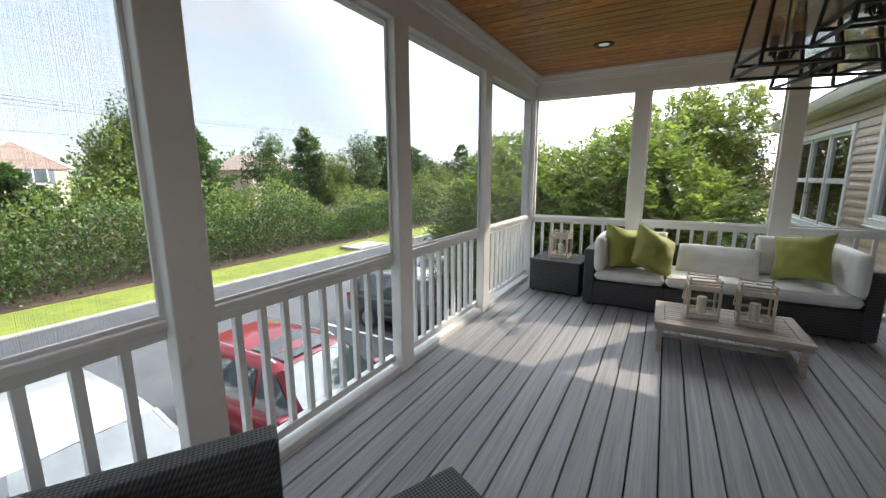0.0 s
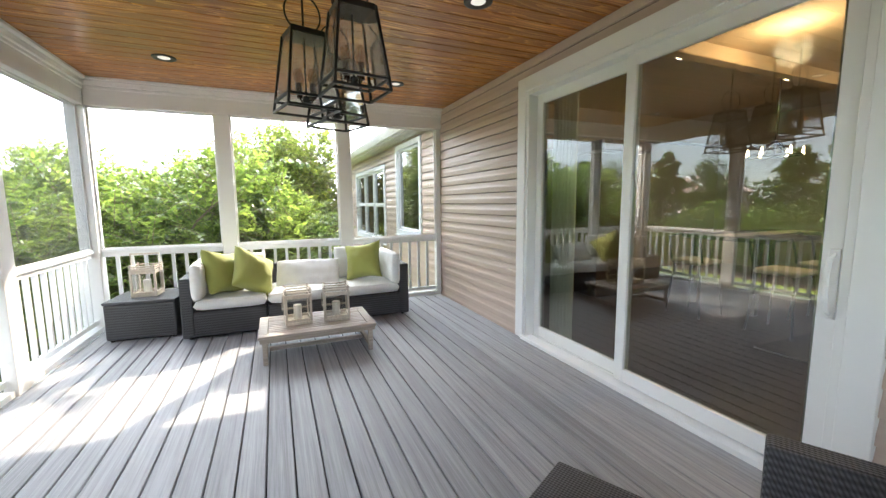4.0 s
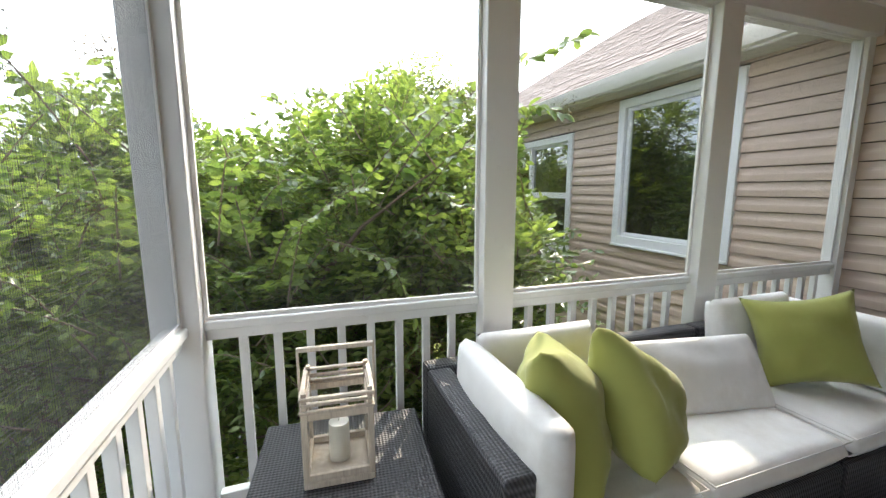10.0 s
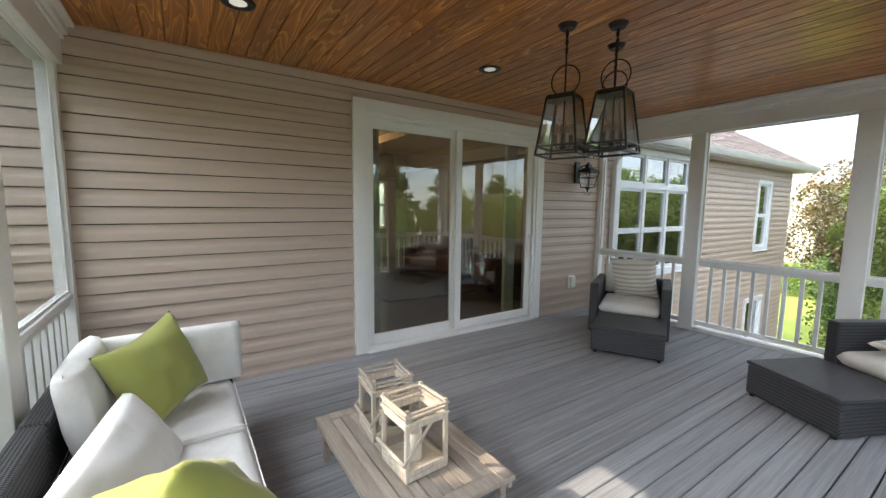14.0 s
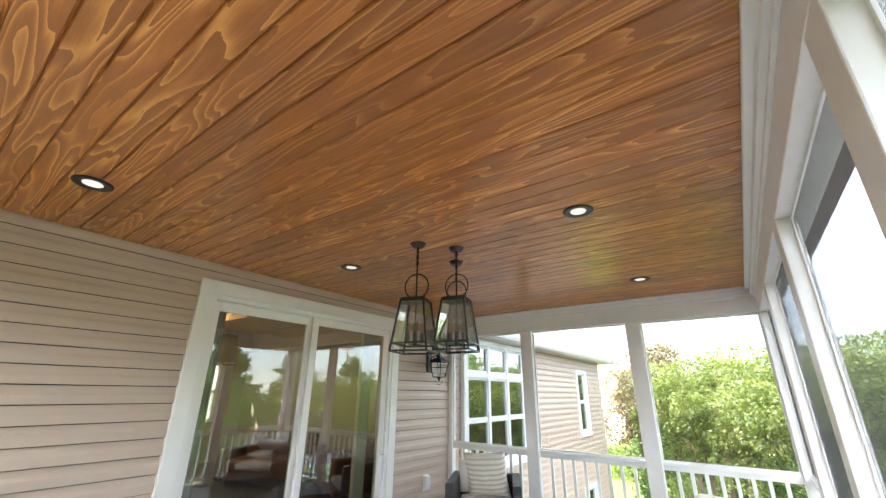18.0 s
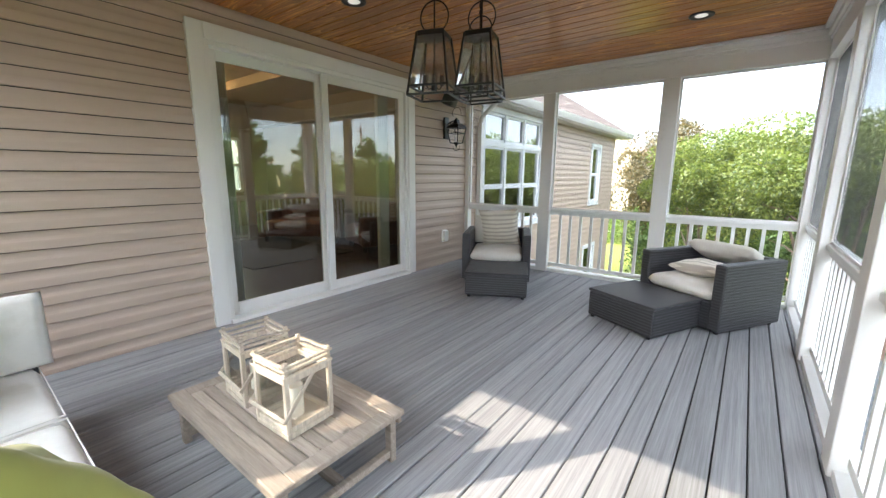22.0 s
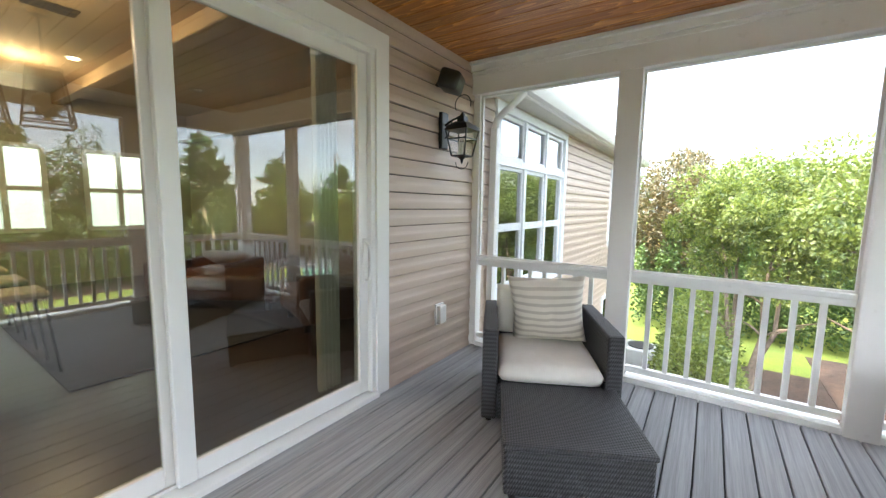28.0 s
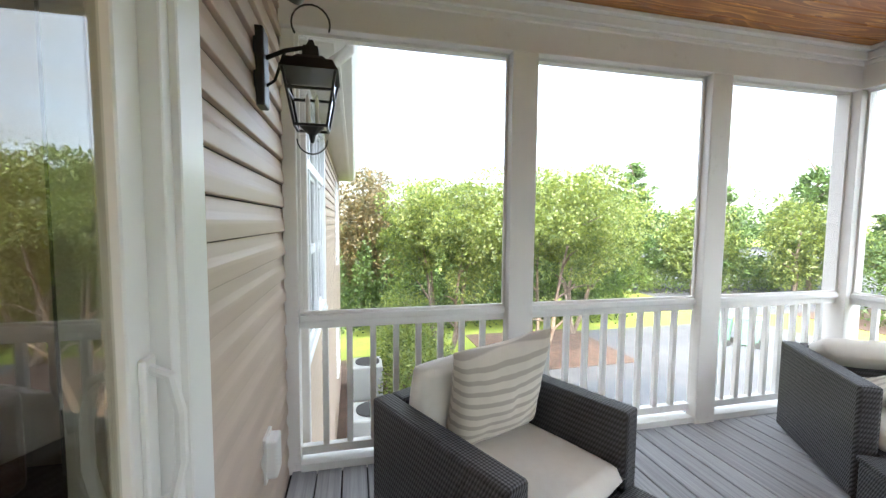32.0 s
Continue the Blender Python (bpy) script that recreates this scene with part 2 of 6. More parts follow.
def pine_material(name):
    """Varnished flat-sawn pine along x: pale early wood, thin dark late-wood rings drawn out into arches, board by board."""
    m, n, l, b = material(name)
    geo = n.new("ShaderNodeNewGeometry")
    rnd = geo.outputs["Random Per Island"]
    def op(kind, p, q, c=None):
        a = n.new("ShaderNodeMath"); a.operation = kind
        for k, v in enumerate((p, q, c)):
            if v is None:
                continue
            if isinstance(v, (int, float)):
                a.inputs[k].default_value = v
            else:
                l.new(v, a.inputs[k])
        return a.outputs[0]
    shift = n.new("ShaderNodeCombineXYZ")
    for k, f in enumerate((23.0, 41.0, 17.0)):
        l.new(op("MULTIPLY", rnd, f), shift.inputs[k])
    slow = noise_tex(n, l, mapped(n, l, (0.42, 4.2, 4.2), "Object", shift.outputs[0]), 1.5, 2.0, 0.45, 0.25)
    wob = noise_tex(n, l, mapped(n, l, (3.0, 40, 40), "Object", shift.outputs[0]), 1.0, 3, 0.6)
    fibre = noise_tex(n, l, mapped(n, l, (5.0, 190, 190), "Object", shift.outputs[0]), 2.0, 4, 0.6)
    rings = op("FRACT", op("MULTIPLY_ADD", slow.outputs[0], 15.0, op("MULTIPLY", wob.outputs[0], 0.5)), 0.0)
    saw = op("POWER", rings, 3.0)
    edge = op("SUBTRACT", 1.0, op("POWER", op("SUBTRACT", 1.0, rings), 14.0))
    late = op("MULTIPLY", saw, edge)
    calm = noise_tex(n, l, mapped(n, l, (0.7, 2.0, 2.0), "Object", shift.outputs[0]), 1.2, 2)
    amount = n.new("ShaderNodeMapRange")
    l.new(calm.outputs[0], amount.inputs[0])
    amount.inputs[1].default_value, amount.inputs[2].default_value, amount.inputs[3].default_value, amount.inputs[4].default_value = 0.35, 0.62, 0.25, 0.85
    f = op("MULTIPLY_ADD", fibre.outputs[0], 0.45, op("MULTIPLY", late, amount.outputs[0]))
    rr = ramp(n, [(0.12, (0.29, 0.094, 0.016)), (0.36, (0.43, 0.155, 0.028)), (0.75, (0.66, 0.29, 0.062)), (1.0, (0.76, 0.37, 0.09))])
    l.new(f, rr.inputs[0])
    hsv = n.new("ShaderNodeHueSaturation")
    tone = n.new("ShaderNodeMapRange")
    tone.inputs[3].default_value, tone.inputs[4].default_value = 0.80, 1.16
    l.new(rnd, tone.inputs[0])
    l.new(tone.outputs[0], hsv.inputs["Value"])
    l.new(rr.outputs[0], hsv.inputs["Color"])
    l.new(hsv.outputs[0], b.inputs["Base Color"])
    b.inputs["Roughness"].default_value = 0.38
    b.inputs["Coat Weight"].default_value, b.inputs["Coat Roughness"].default_value = 0.4, 0.2
    bump_to(n, l, fibre.outputs[0], b, 0.12, 0.001)
    return m


def glass_material(name, tint=(0.9, 0.95, 0.93), mirror=0.05, rough=0.0):
    """Clear window glass: a mirror that grows towards grazing angles over a tinted see-through sheet."""
    m, n, l, b = material(name)
    n.remove(b)
    tr, gl, lw, mx = n.new("ShaderNodeBsdfTransparent"), n.new("ShaderNodeBsdfGlossy"), n.new("ShaderNodeLayerWeight"), n.new("ShaderNodeMixShader")
    tr.inputs[0].default_value = (*tint, 1)
    gl.inputs["Roughness"].default_value = rough
    lw.inputs[0].default_value = 0.5
    pw, ma = n.new("ShaderNodeMath"), n.new("ShaderNodeMath")
    pw.operation, ma.operation = "POWER", "MULTIPLY_ADD"
    pw.inputs[1].default_value = 4.0
    ma.inputs[1].default_value, ma.inputs[2].default_value = 0.9 - mirror, mirror
    l.new(lw.outputs["Facing"], pw.inputs[0])
    l.new(pw.outputs[0], ma.inputs[0])
    l.new(ma.outputs[0], mx.inputs[0])
    l.new(tr.outputs[0], mx.inputs[1])
    l.new(gl.outputs[0], mx.inputs[2])
    l.new(mx.outputs[0], n["Material Output"].inputs[0])
    return m


def emitter(name, colour, strength):
    m, n, l, b = material(name)
    b.inputs["Base Color"].default_value = (*colour, 1)
    b.inputs["Emission Color"].default_value = (*colour, 1)
    b.inputs["Emission Strength"].default_value = strength
    return m


def wicker_material(name, colour):
    """Flat plastic strands woven over and under, 9 mm apart."""
    m, n, l, b = material(name)
    vec = mapped(n, l, (1, 1, 1))
    sep = n.new("ShaderNodeSeparateXYZ")
    l.new(vec, sep.inputs[0])
    geo = n.new("ShaderNodeNewGeometry")
    def wave(sock, k, phase=0.0):
        a = n.new("ShaderNodeMath"); a.operation = "MULTIPLY_ADD"
        a.inputs[1].default_value, a.inputs[2].default_value = k, phase
        l.new(sock, a.inputs[0])
        s = n.new("ShaderNodeMath"); s.operation = "SINE"
        l.new(a.outputs[0], s.inputs[0])
        return s.outputs[0]
    def op(kind, p, q):
        a = n.new("ShaderNodeMath"); a.operation = kind
        for k, s in enumerate((p, q)):
            if isinstance(s, (int, float)):
                a.inputs[k].default_value = s
            else:
                l.new(s, a.inputs[k])
        return a.outputs[0]
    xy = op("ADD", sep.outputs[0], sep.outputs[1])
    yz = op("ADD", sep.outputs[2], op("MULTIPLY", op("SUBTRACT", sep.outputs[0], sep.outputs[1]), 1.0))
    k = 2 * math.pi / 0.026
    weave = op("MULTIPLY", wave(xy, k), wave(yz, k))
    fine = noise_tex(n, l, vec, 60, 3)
    # colour follows the weave height: painted shade in the hollows, painted highlights on the crowns
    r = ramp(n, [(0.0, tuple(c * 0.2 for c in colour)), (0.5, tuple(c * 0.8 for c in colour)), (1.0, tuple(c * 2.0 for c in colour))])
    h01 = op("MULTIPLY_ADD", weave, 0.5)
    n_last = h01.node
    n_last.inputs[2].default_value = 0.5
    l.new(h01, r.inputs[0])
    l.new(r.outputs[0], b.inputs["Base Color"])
    b.inputs["Roughness"].default_value = 0.42
    bump_to(n, l, op("ADD", h01, op("MULTIPLY", fine.outputs[0], 0.15)), b, 0.9, 0.004)
    return m


def fabric(name, colour, rough=0.9, stripes=None, stain=None):
    m, n, l, b = material(name)
    vec = mapped(n, l)
    big = noise_tex(n, l, vec, 5, 5)
    thread = noise_tex(n, l, vec, 500, 2)
    r = ramp(n, [(0.3, tuple(c * 0.93 for c in colour)), (0.7, tuple(min(1, c * 1.04) for c in colour))])
    l.new(big.outputs[0], r.inputs[0])
    out = r.outputs[0]
    if stripes:
        w = n.new("ShaderNodeTexWave")
        w.wave_type, w.bands_direction = "BANDS", "Y"
        w.inputs["Scale"].default_value, w.inputs["Distortion"].default_value = stripes[1], 0.5
        w.inputs["Detail Scale"].default_value = 0.4
        l.new(vec, w.inputs[0])
        rr = ramp(n, [(0.55, (0, 0, 0)), (0.75, (1, 1, 1))])
        l.new(w.outputs[1], rr.inputs[0])
        mix = n.new("ShaderNodeMix"); mix.data_type = "RGBA"
        l.new(rr.outputs[0], mix.inputs[0])
        l.new(out, mix.inputs[6])
        mix.inputs[7].default_value = (*stripes[0], 1)
        out = mix.outputs[2]
    if stain:
        s = noise_tex(n, l, vec, 3.2, 6, 0.65)
        rr = ramp(n, [(0.50, (0, 0, 0)), (0.72, (0.6, 0.6, 0.6))])
        l.new(s.outputs[0], rr.inputs[0])
        mix = n.new("ShaderNodeMix"); mix.data_type = "RGBA"
        l.new(rr.outputs[0], mix.inputs[0])
        l.new(out, mix.inputs[6])
        mix.inputs[7].default_value = (*stain, 1)
        out = mix.outputs[2]
    l.new(out, b.inputs["Base Color"])
    b.inputs["Roughness"].default_value = rough
    b.inputs["Sheen Weight"].default_value = 0.2
    bump_to(n, l, thread.outputs[0], b, 0.25, 0.0008)
    return m


def leaf_material(name, dark, light, back=0.5, gloss=0.4):
    """Leaves: tone by chance leaf by leaf, part of the light passes through."""
    m, n, l, b = material(name)
    g = n.new("ShaderNodeNewGeometry")
    vec = mapped(n, l)
    clump = noise_tex(n, l, vec, 0.9, 3)
    a = n.new("ShaderNodeMath"); a.operation = "ADD"
    l.new(g.outputs["Random Per Island"], a.inputs[0])
    l.new(clump.outputs[0], a.inputs[1])
    half = n.new("ShaderNodeMath"); half.operation = "MULTIPLY"; half.inputs[1].default_value = 0.5
    l.new(a.outputs[0], half.inputs[0])
    r = ramp(n, [(0.2, dark), (0.8, light)])
    l.new(half.outputs[0], r.inputs[0])
    l.new(r.outputs[0], b.inputs["Base Color"])
    b.inputs["Roughness"].default_value = gloss
    tl = n.new("ShaderNodeBsdfTranslucent")
    bright = n.new("ShaderNodeMix"); bright.data_type = "RGBA"; bright.blend_type = "MULTIPLY"
    bright.inputs[0].default_value = 1.0
    l.new(r.outputs[0], bright.inputs[6])
    bright.inputs[7].default_value = (1.7, 1.7, 0.75, 1)
    l.new(bright.outputs[2], tl.inputs[0])
    mx = n.new("ShaderNodeMixShader")
    mx.inputs[0].default_value = back
    l.new(b.outputs[0], mx.inputs[1])
    l.new(tl.outputs[0], mx.inputs[2])
    l.new(mx.outputs[0], n["Material Output"].inputs[0])
    return m


def ground_material(name, dark, light, scale, rough=0.95, fine=40, bump=0.5, patches=None):
    m, n, l, b = material(name)
    vec = mapped(n, l)
    a, f = noise_tex(n, l, vec, scale, 6, 0.6), noise_tex(n, l, vec, fine, 4, 0.7)
    s = n.new("ShaderNodeMath"); s.operation = "MULTIPLY_ADD"; s.inputs[1].default_value = 0.5
    l.new(f.outputs[0], s.inputs[0])
    h = n.new("ShaderNodeMath"); h.operation = "MULTIPLY"; h.inputs[1].default_value = 0.6
    l.new(a.outputs[0], h.inputs[0])
    l.new(h.outputs[0], s.inputs[2])
    r = ramp(n, [(0.35, dark), (0.7, light)])
    l.new(s.outputs[0], r.inputs[0])
    l.new(r.outputs[0], b.inputs["Base Color"])
    b.inputs["Roughness"].default_value = rough
    bump_to(n, l, f.outputs[0], b, bump, 0.02)
    return m


def siding_material(name, dark, light):
    """Embossed vinyl: nearly even colour, faint long grain, slow weathering across the boards."""
    m, n, l, b = material(name)
    grain = noise_tex(n, l, mapped(n, l, (90, 2.2, 90)), 3.0, 5, 0.6)
    slow = noise_tex(n, l, mapped(n, l, (1, 0.5, 1)), 0.8, 3)
    add = n.new("ShaderNodeMath"); add.operation = "MULTIPLY_ADD"; add.inputs[1].default_value = 0.35
    l.new(grain.outputs[0], add.inputs[0])
    l.new(slow.outputs[0], add.inputs[2])
    r = ramp(n, [(0.45, dark), (0.90, light)])
    l.new(add.outputs[0], r.inputs[0])
    l.new(r.outputs[0], b.inputs["Base Color"])
    b.inputs["Roughness"].default_value = 0.46
    bump_to(n, l, grain.outputs[0], b, 0.14, 0.0012)
    return m


M_TRIM = paint("trim_paint", (0.82, 0.805, 0.775), 0.45, 0.03, 2.0, 0.1, dirt=(0.55, 0.52, 0.46))
M_DOORTRIM = paint("vinyl_white", (0.84, 0.83, 0.80), 0.35, 0.02, 2.0, 0.05)
M_RAIL = paint("rail_paint", (0.80, 0.80, 0.78), 0.42, 0.04, 4.0, 0.1, dirt=(0.5, 0.48, 0.42))
M_SIDING = siding_material("vinyl_siding", (0.515, 0.405, 0.325), (0.575, 0.455, 0.37))
M_DECK = plank_material("composite_deck", (0.148, 0.150, 0.157), (0.40, 0.406, 0.42), 0.58, 0.30, "y", 1.1, bump=0.35, ratio=52)
M_CEIL = pine_material("stained_pine")
M_DARK = paint("under_deck", (0.03, 0.03, 0.03), 0.9)
M_BLACK = paint("black_iron", (0.012, 0.012, 0.013), 0.4, 0.2, 30, 0.3)
M_BRONZE = paint("dark_bronze", (0.035, 0.022, 0.016), 0.45, 0.2, 30, 0.2, metal=0.6)
M_GLASS = glass_material("door_glass", (0.74, 0.77, 0.73), 0.135)
M_CLEAR = glass_material("lantern_glass", (0.93, 0.93, 0.92), 0.03)
M_SCREEN = paint("screen_wire", (0.025, 0.026, 0.028), 0.5)
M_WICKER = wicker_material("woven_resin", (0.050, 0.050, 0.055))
M_WHITECUSH = fabric("white_canvas", (0.80, 0.79, 0.76), stain=(0.60, 0.56, 0.50))
M_CREAMCUSH = fabric("cream_canvas", (0.78, 0.75, 0.69), stain=(0.66, 0.61, 0.53))
M_GREEN = fabric("green_linen", (0.33, 0.345, 0.085))
M_STRIPE = fabric("striped_cotton", (0.74, 0.69, 0.60), stripes=((0.50, 0.45, 0.38), 5.6))
M_TABLE = plank_material("weathered_teak", (0.22, 0.183, 0.148), (0.46, 0.395, 0.33), 0.65, 1.2, "x", 1.0)
M_LANTWOOD = plank_material("whitewashed_wood", (0.36, 0.30, 0.235), (0.70, 0.62, 0.51), 0.7, 1.5, "z", 1.0)
M_WAX = paint("candle_wax", (0.83, 0.80, 0.72), 0.5, 0.02)
# the porch lights are off: a faint glow is put in so their lenses look white
M_LENS = emitter("lamp_lens", (1.0, 0.95, 0.86), 0.03)
M_BULB = glass_material("bulb_glass", (0.85, 0.72, 0.55), 0.05)
M_SHINGLE = plank_material("asphalt_shingle", (0.09, 0.070, 0.062), (0.19, 0.15, 0.132), 0.95, 3.0, "y", 1.2)
M_SOFFIT = paint("soffit_vinyl", (0.62, 0.59, 0.53), 0.5)
M_WINFRAME = paint("window_vinyl", (0.80, 0.82, 0.84), 0.35, 0.02)
M_ASPHALT = ground_material("asphalt", (0.045, 0.047, 0.052), (0.085, 0.087, 0.092), 0.8, 0.85, 60, 0.3)
M_LINE = paint("road_paint", (0.75, 0.75, 0.73), 0.7, 0.1, 4)
M_GRASS = ground_material("lawn", (0.09, 0.13, 0.02), (0.24, 0.27, 0.035), 0.9, 0.95, 30, 0.8)
M_MULCH = ground_material("mulch", (0.035, 0.022, 0.016), (0.10, 0.06, 0.042), 3.0, 0.95, 25, 1.0)
M_BARK = paint("bark", (0.16, 0.12, 0.09), 0.9, 0.4, 8, 0.8, 40)
M_LEAF_NEAR = leaf_material("leaf_myrtle", (0.056, 0.098, 0.034), (0.22, 0.28, 0.10), 0.46, 0.28)
M_LEAF_PINE = leaf_material("leaf_pine", (0.028, 0.062, 0.018), (0.105, 0.165, 0.045), 0.25, 0.6)
M_LEAF_HEDGE = leaf_material("leaf_hedge", (0.022, 0.05, 0.015), (0.09, 0.14, 0.03), 0.2, 0.5)
M_LEAF_LIGHT = leaf_material("leaf_light", (0.046, 0.078, 0.024), (0.20, 0.235, 0.066), 0.42, 0.40)
M_LEAF_RUST = leaf_material("leaf_rust", (0.028, 0.036, 0.013), (0.14, 0.095, 0.036), 0.22, 0.4)

# ---- plan ----
WALL_X = 2.81
WEST, EAST, SOUTH, NORTH = -1.348, 2.81, -1.283, 4.748
POST = 0.165
CEIL, BEAM = 2.71, 2.43
RAIL_TOP = 0.895
GROUND = -3.0

# ---- ground ----
ground = tagged(part("ground", box(-400, -400, GROUND - 0.6, 400, 400, GROUND - 0.02), M_GRASS), kind="structure", label="green lawn and verge around the house", category="ground")
asphalt = tagged(part("road", box(-15.4, -9.5, GROUND - 0.2, -1.6, 140, GROUND), M_ASPHALT), kind="structure", label="dark grey asphalt parking lot and road", category="road")
tagged(part("road", box(-15.39, -13.2, GROUND - 0.2, -6.5, -9.502, GROUND - 0.003), M_ASPHALT), kind="structure", label="dark grey asphalt drive end", category="road")
drive = tagged(part("road", box(-140, -60, GROUND - 0.2, -15.398, -14, GROUND - 0.005), M_ASPHALT), kind="structure", label="dark grey asphalt side road", category="road")
mulch_bed = tagged(part("mulch_bed", box(-60, -13.9, GROUND - 0.2, -18.6, 140, GROUND + 0.02), M_MULCH), kind="structure", label="reddish brown pine straw bed under the hedge", category="ground")
mulch_yard = tagged(part("mulch_bed", box(-1.8, -11.5, GROUND - 0.2, 6, -1.0, GROUND + 0.01), M_MULCH), kind="structure", label="brown mulch bed along the house", category="ground")
tagged(part("mulch_bed", box(-6.48, -13.5, GROUND - 0.2, -1.81, -9.52, GROUND + 0.006), M_MULCH), kind="structure", label="reddish mulch bed under the yard trees", category="ground")
for y in (-0.7, 2.05, 4.8, 7.5, 10.25, 13.0):
    tagged(part("parking_line", box(-8.4, y - 0.05, GROUND - 0.01, -3.2, y + 0.05, GROUND + 0.004), M_LINE), kind="structure", label="white painted parking line", category="road marking")

# ---- deck floor ----
floor = tagged(part("floor", box(WEST - 0.10, SOUTH - 0.10, -0.30, WALL_X, NORTH + 0.10, -0.03), M_DARK), "grey composite deck boards with dark gaps", "floor", kind="structure")
board_w, gap = 0.1314, 0.008
step = board_w + gap
plank_mesh = mesh_of("plank", box(-board_w / 2, SOUTH - 0.09, -0.026, board_w / 2, NORTH + 0.09, 0.0, 0.004, 1))
plank_mesh.materials.append(M_DECK)
x = -0.003 + step * 20 - step / 2
while x > WALL_X - board_w / 2 - 0.002:
    x -= step
while x > WEST - 0.08:
    ob = new("plank", plank_mesh)
    ob.parent = floor
    ob.location = (x, 0, random.uniform(-0.0008, 0.0008))
    x -= step

# ---- ceiling ----
def ceiling_boards():
    bm = bmesh.new()
    w, y = 0.132, SOUTH + 0.09
    while y < NORTH - 0.09:
        y1 = min(y + w, NORTH - 0.08)
        x0 = WEST + 0.06
        while x0 < WALL_X - 0.01:
            x1 = WALL_X + 0.0
            pts = [(y, CEIL + 0.012), (y + 0.004, CEIL + 0.010), (y + 0.009, CEIL), (y1 - 0.006, CEIL), (y1 - 0.001, CEIL + 0.007), (y1 - 0.001, CEIL + 0.02), (y, CEIL + 0.02)]
            lo = [bm.verts.new((x0, a, b)) for a, b in pts]
            hi = [bm.verts.new((x1, a, b)) for a, b in pts]
            bm.faces.new(lo); bm.faces.new(hi[::-1])
            for i in range(7):
                bm.faces.new((lo[i], hi[i], hi[(i + 1) % 7], lo[(i + 1) % 7]))
            x0 = x1
        y = y1
    bmesh.ops.recalc_face_normals(bm, faces=bm.faces)
    return bm


ceiling = tagged(part("ceiling", ceiling_boards(), M_CEIL), "stained orange-brown pine tongue-and-groove ceiling", "ceiling", kind="structure")
porch_roof = tagged(part("porch_roof", box(WEST - 0.35, SOUTH - 0.2, CEIL + 0.05, WALL_X + 0.3, NORTH + 0.2, CEIL + 0.45), M_SHINGLE), "shingled porch roof above the ceiling", "roof", kind="structure")

# ---- posts, beams, railings ----
def post(x, y, out=(0, 0)):
    """A painted post; out names the outer side, on which it is 8 cm shallower."""
    h = POST / 2
    dx, dy = out
    bm = bmesh.new()
    add_box(bm, x - h + 0.08 * (dx < 0), y - h + 0.08 * (dy < 0), -0.02, x + h, y + h - 0.08 * (dy > 0), BEAM - 0.0005, 0.006, 2)
    return tagged(part("post", bm, M_TRIM), "painted white square porch post", "post", "porch posts", "structure")


W_POSTS = (0.13, 1.605, 3.09)
N_POSTS = (0.005, 1.41)
S_POSTS = (1.43, -0.005)
for y in W_POSTS:
    post(WEST, y, (-1, 0))
for x in N_POSTS:
    post(x, NORTH, (0, 1))
for x in S_POSTS:
    post(x, SOUTH, (0, -1))
post(WEST, NORTH)
post(WEST, SOUTH)
for y in (NORTH, SOUTH):
    bm = box(WALL_X - 0.075, y - 0.05, -0.02, WALL_X - 0.002, y + 0.05, BEAM - 0.0005, 0.005, 2)
    tagged(part("half_post", bm, M_TRIM), "slim painted white post against the siding", "post", "porch posts", "structure")


def beam(x0, y0, x1, y1, inward):
    """A boxed beam with a bottom lip, a middle fillet and a crown at the ceiling, which face inward."""
    t = tagged(part("beam", box(x0, y0, BEAM, x1, y1, CEIL + 0.05, 0.004), M_TRIM), "painted white boxed beam above the openings", "beam", "porch beams", "structure")
    dx, dy = inward
    for z0, z1, out in ((CEIL - 0.115, CEIL - 0.085, 0.018), (CEIL - 0.085, CEIL - 0.03, 0.04), (CEIL - 0.03, CEIL - 0.0005, 0.075)):
        if dx:
            a = x1 if dx > 0 else x0
            part("crown_moulding", box(min(a, a + dx * out), y0 + 0.02, z0, max(a, a + dx * out), y1 - 0.02, z1, 0.004), M_TRIM, t)
        else:
            a = y1 if dy > 0 else y0
            part("crown_moulding", box(x0 + 0.02, min(a, a + dy * out), z0, x1 - 0.004, max(a, a + dy * out), z1, 0.004), M_TRIM, t)
    return t


h = POST / 2
beam(WEST - h, SOUTH - h, WEST + h, NORTH + h, (1, 0))
beam(WEST + h + 0.002, NORTH - h, WALL_X - 0.002, NORTH + h, (0, -1))
beam(WEST + h + 0.002, SOUTH - h, WALL_X - 0.002, SOUTH + h, (0, 1))


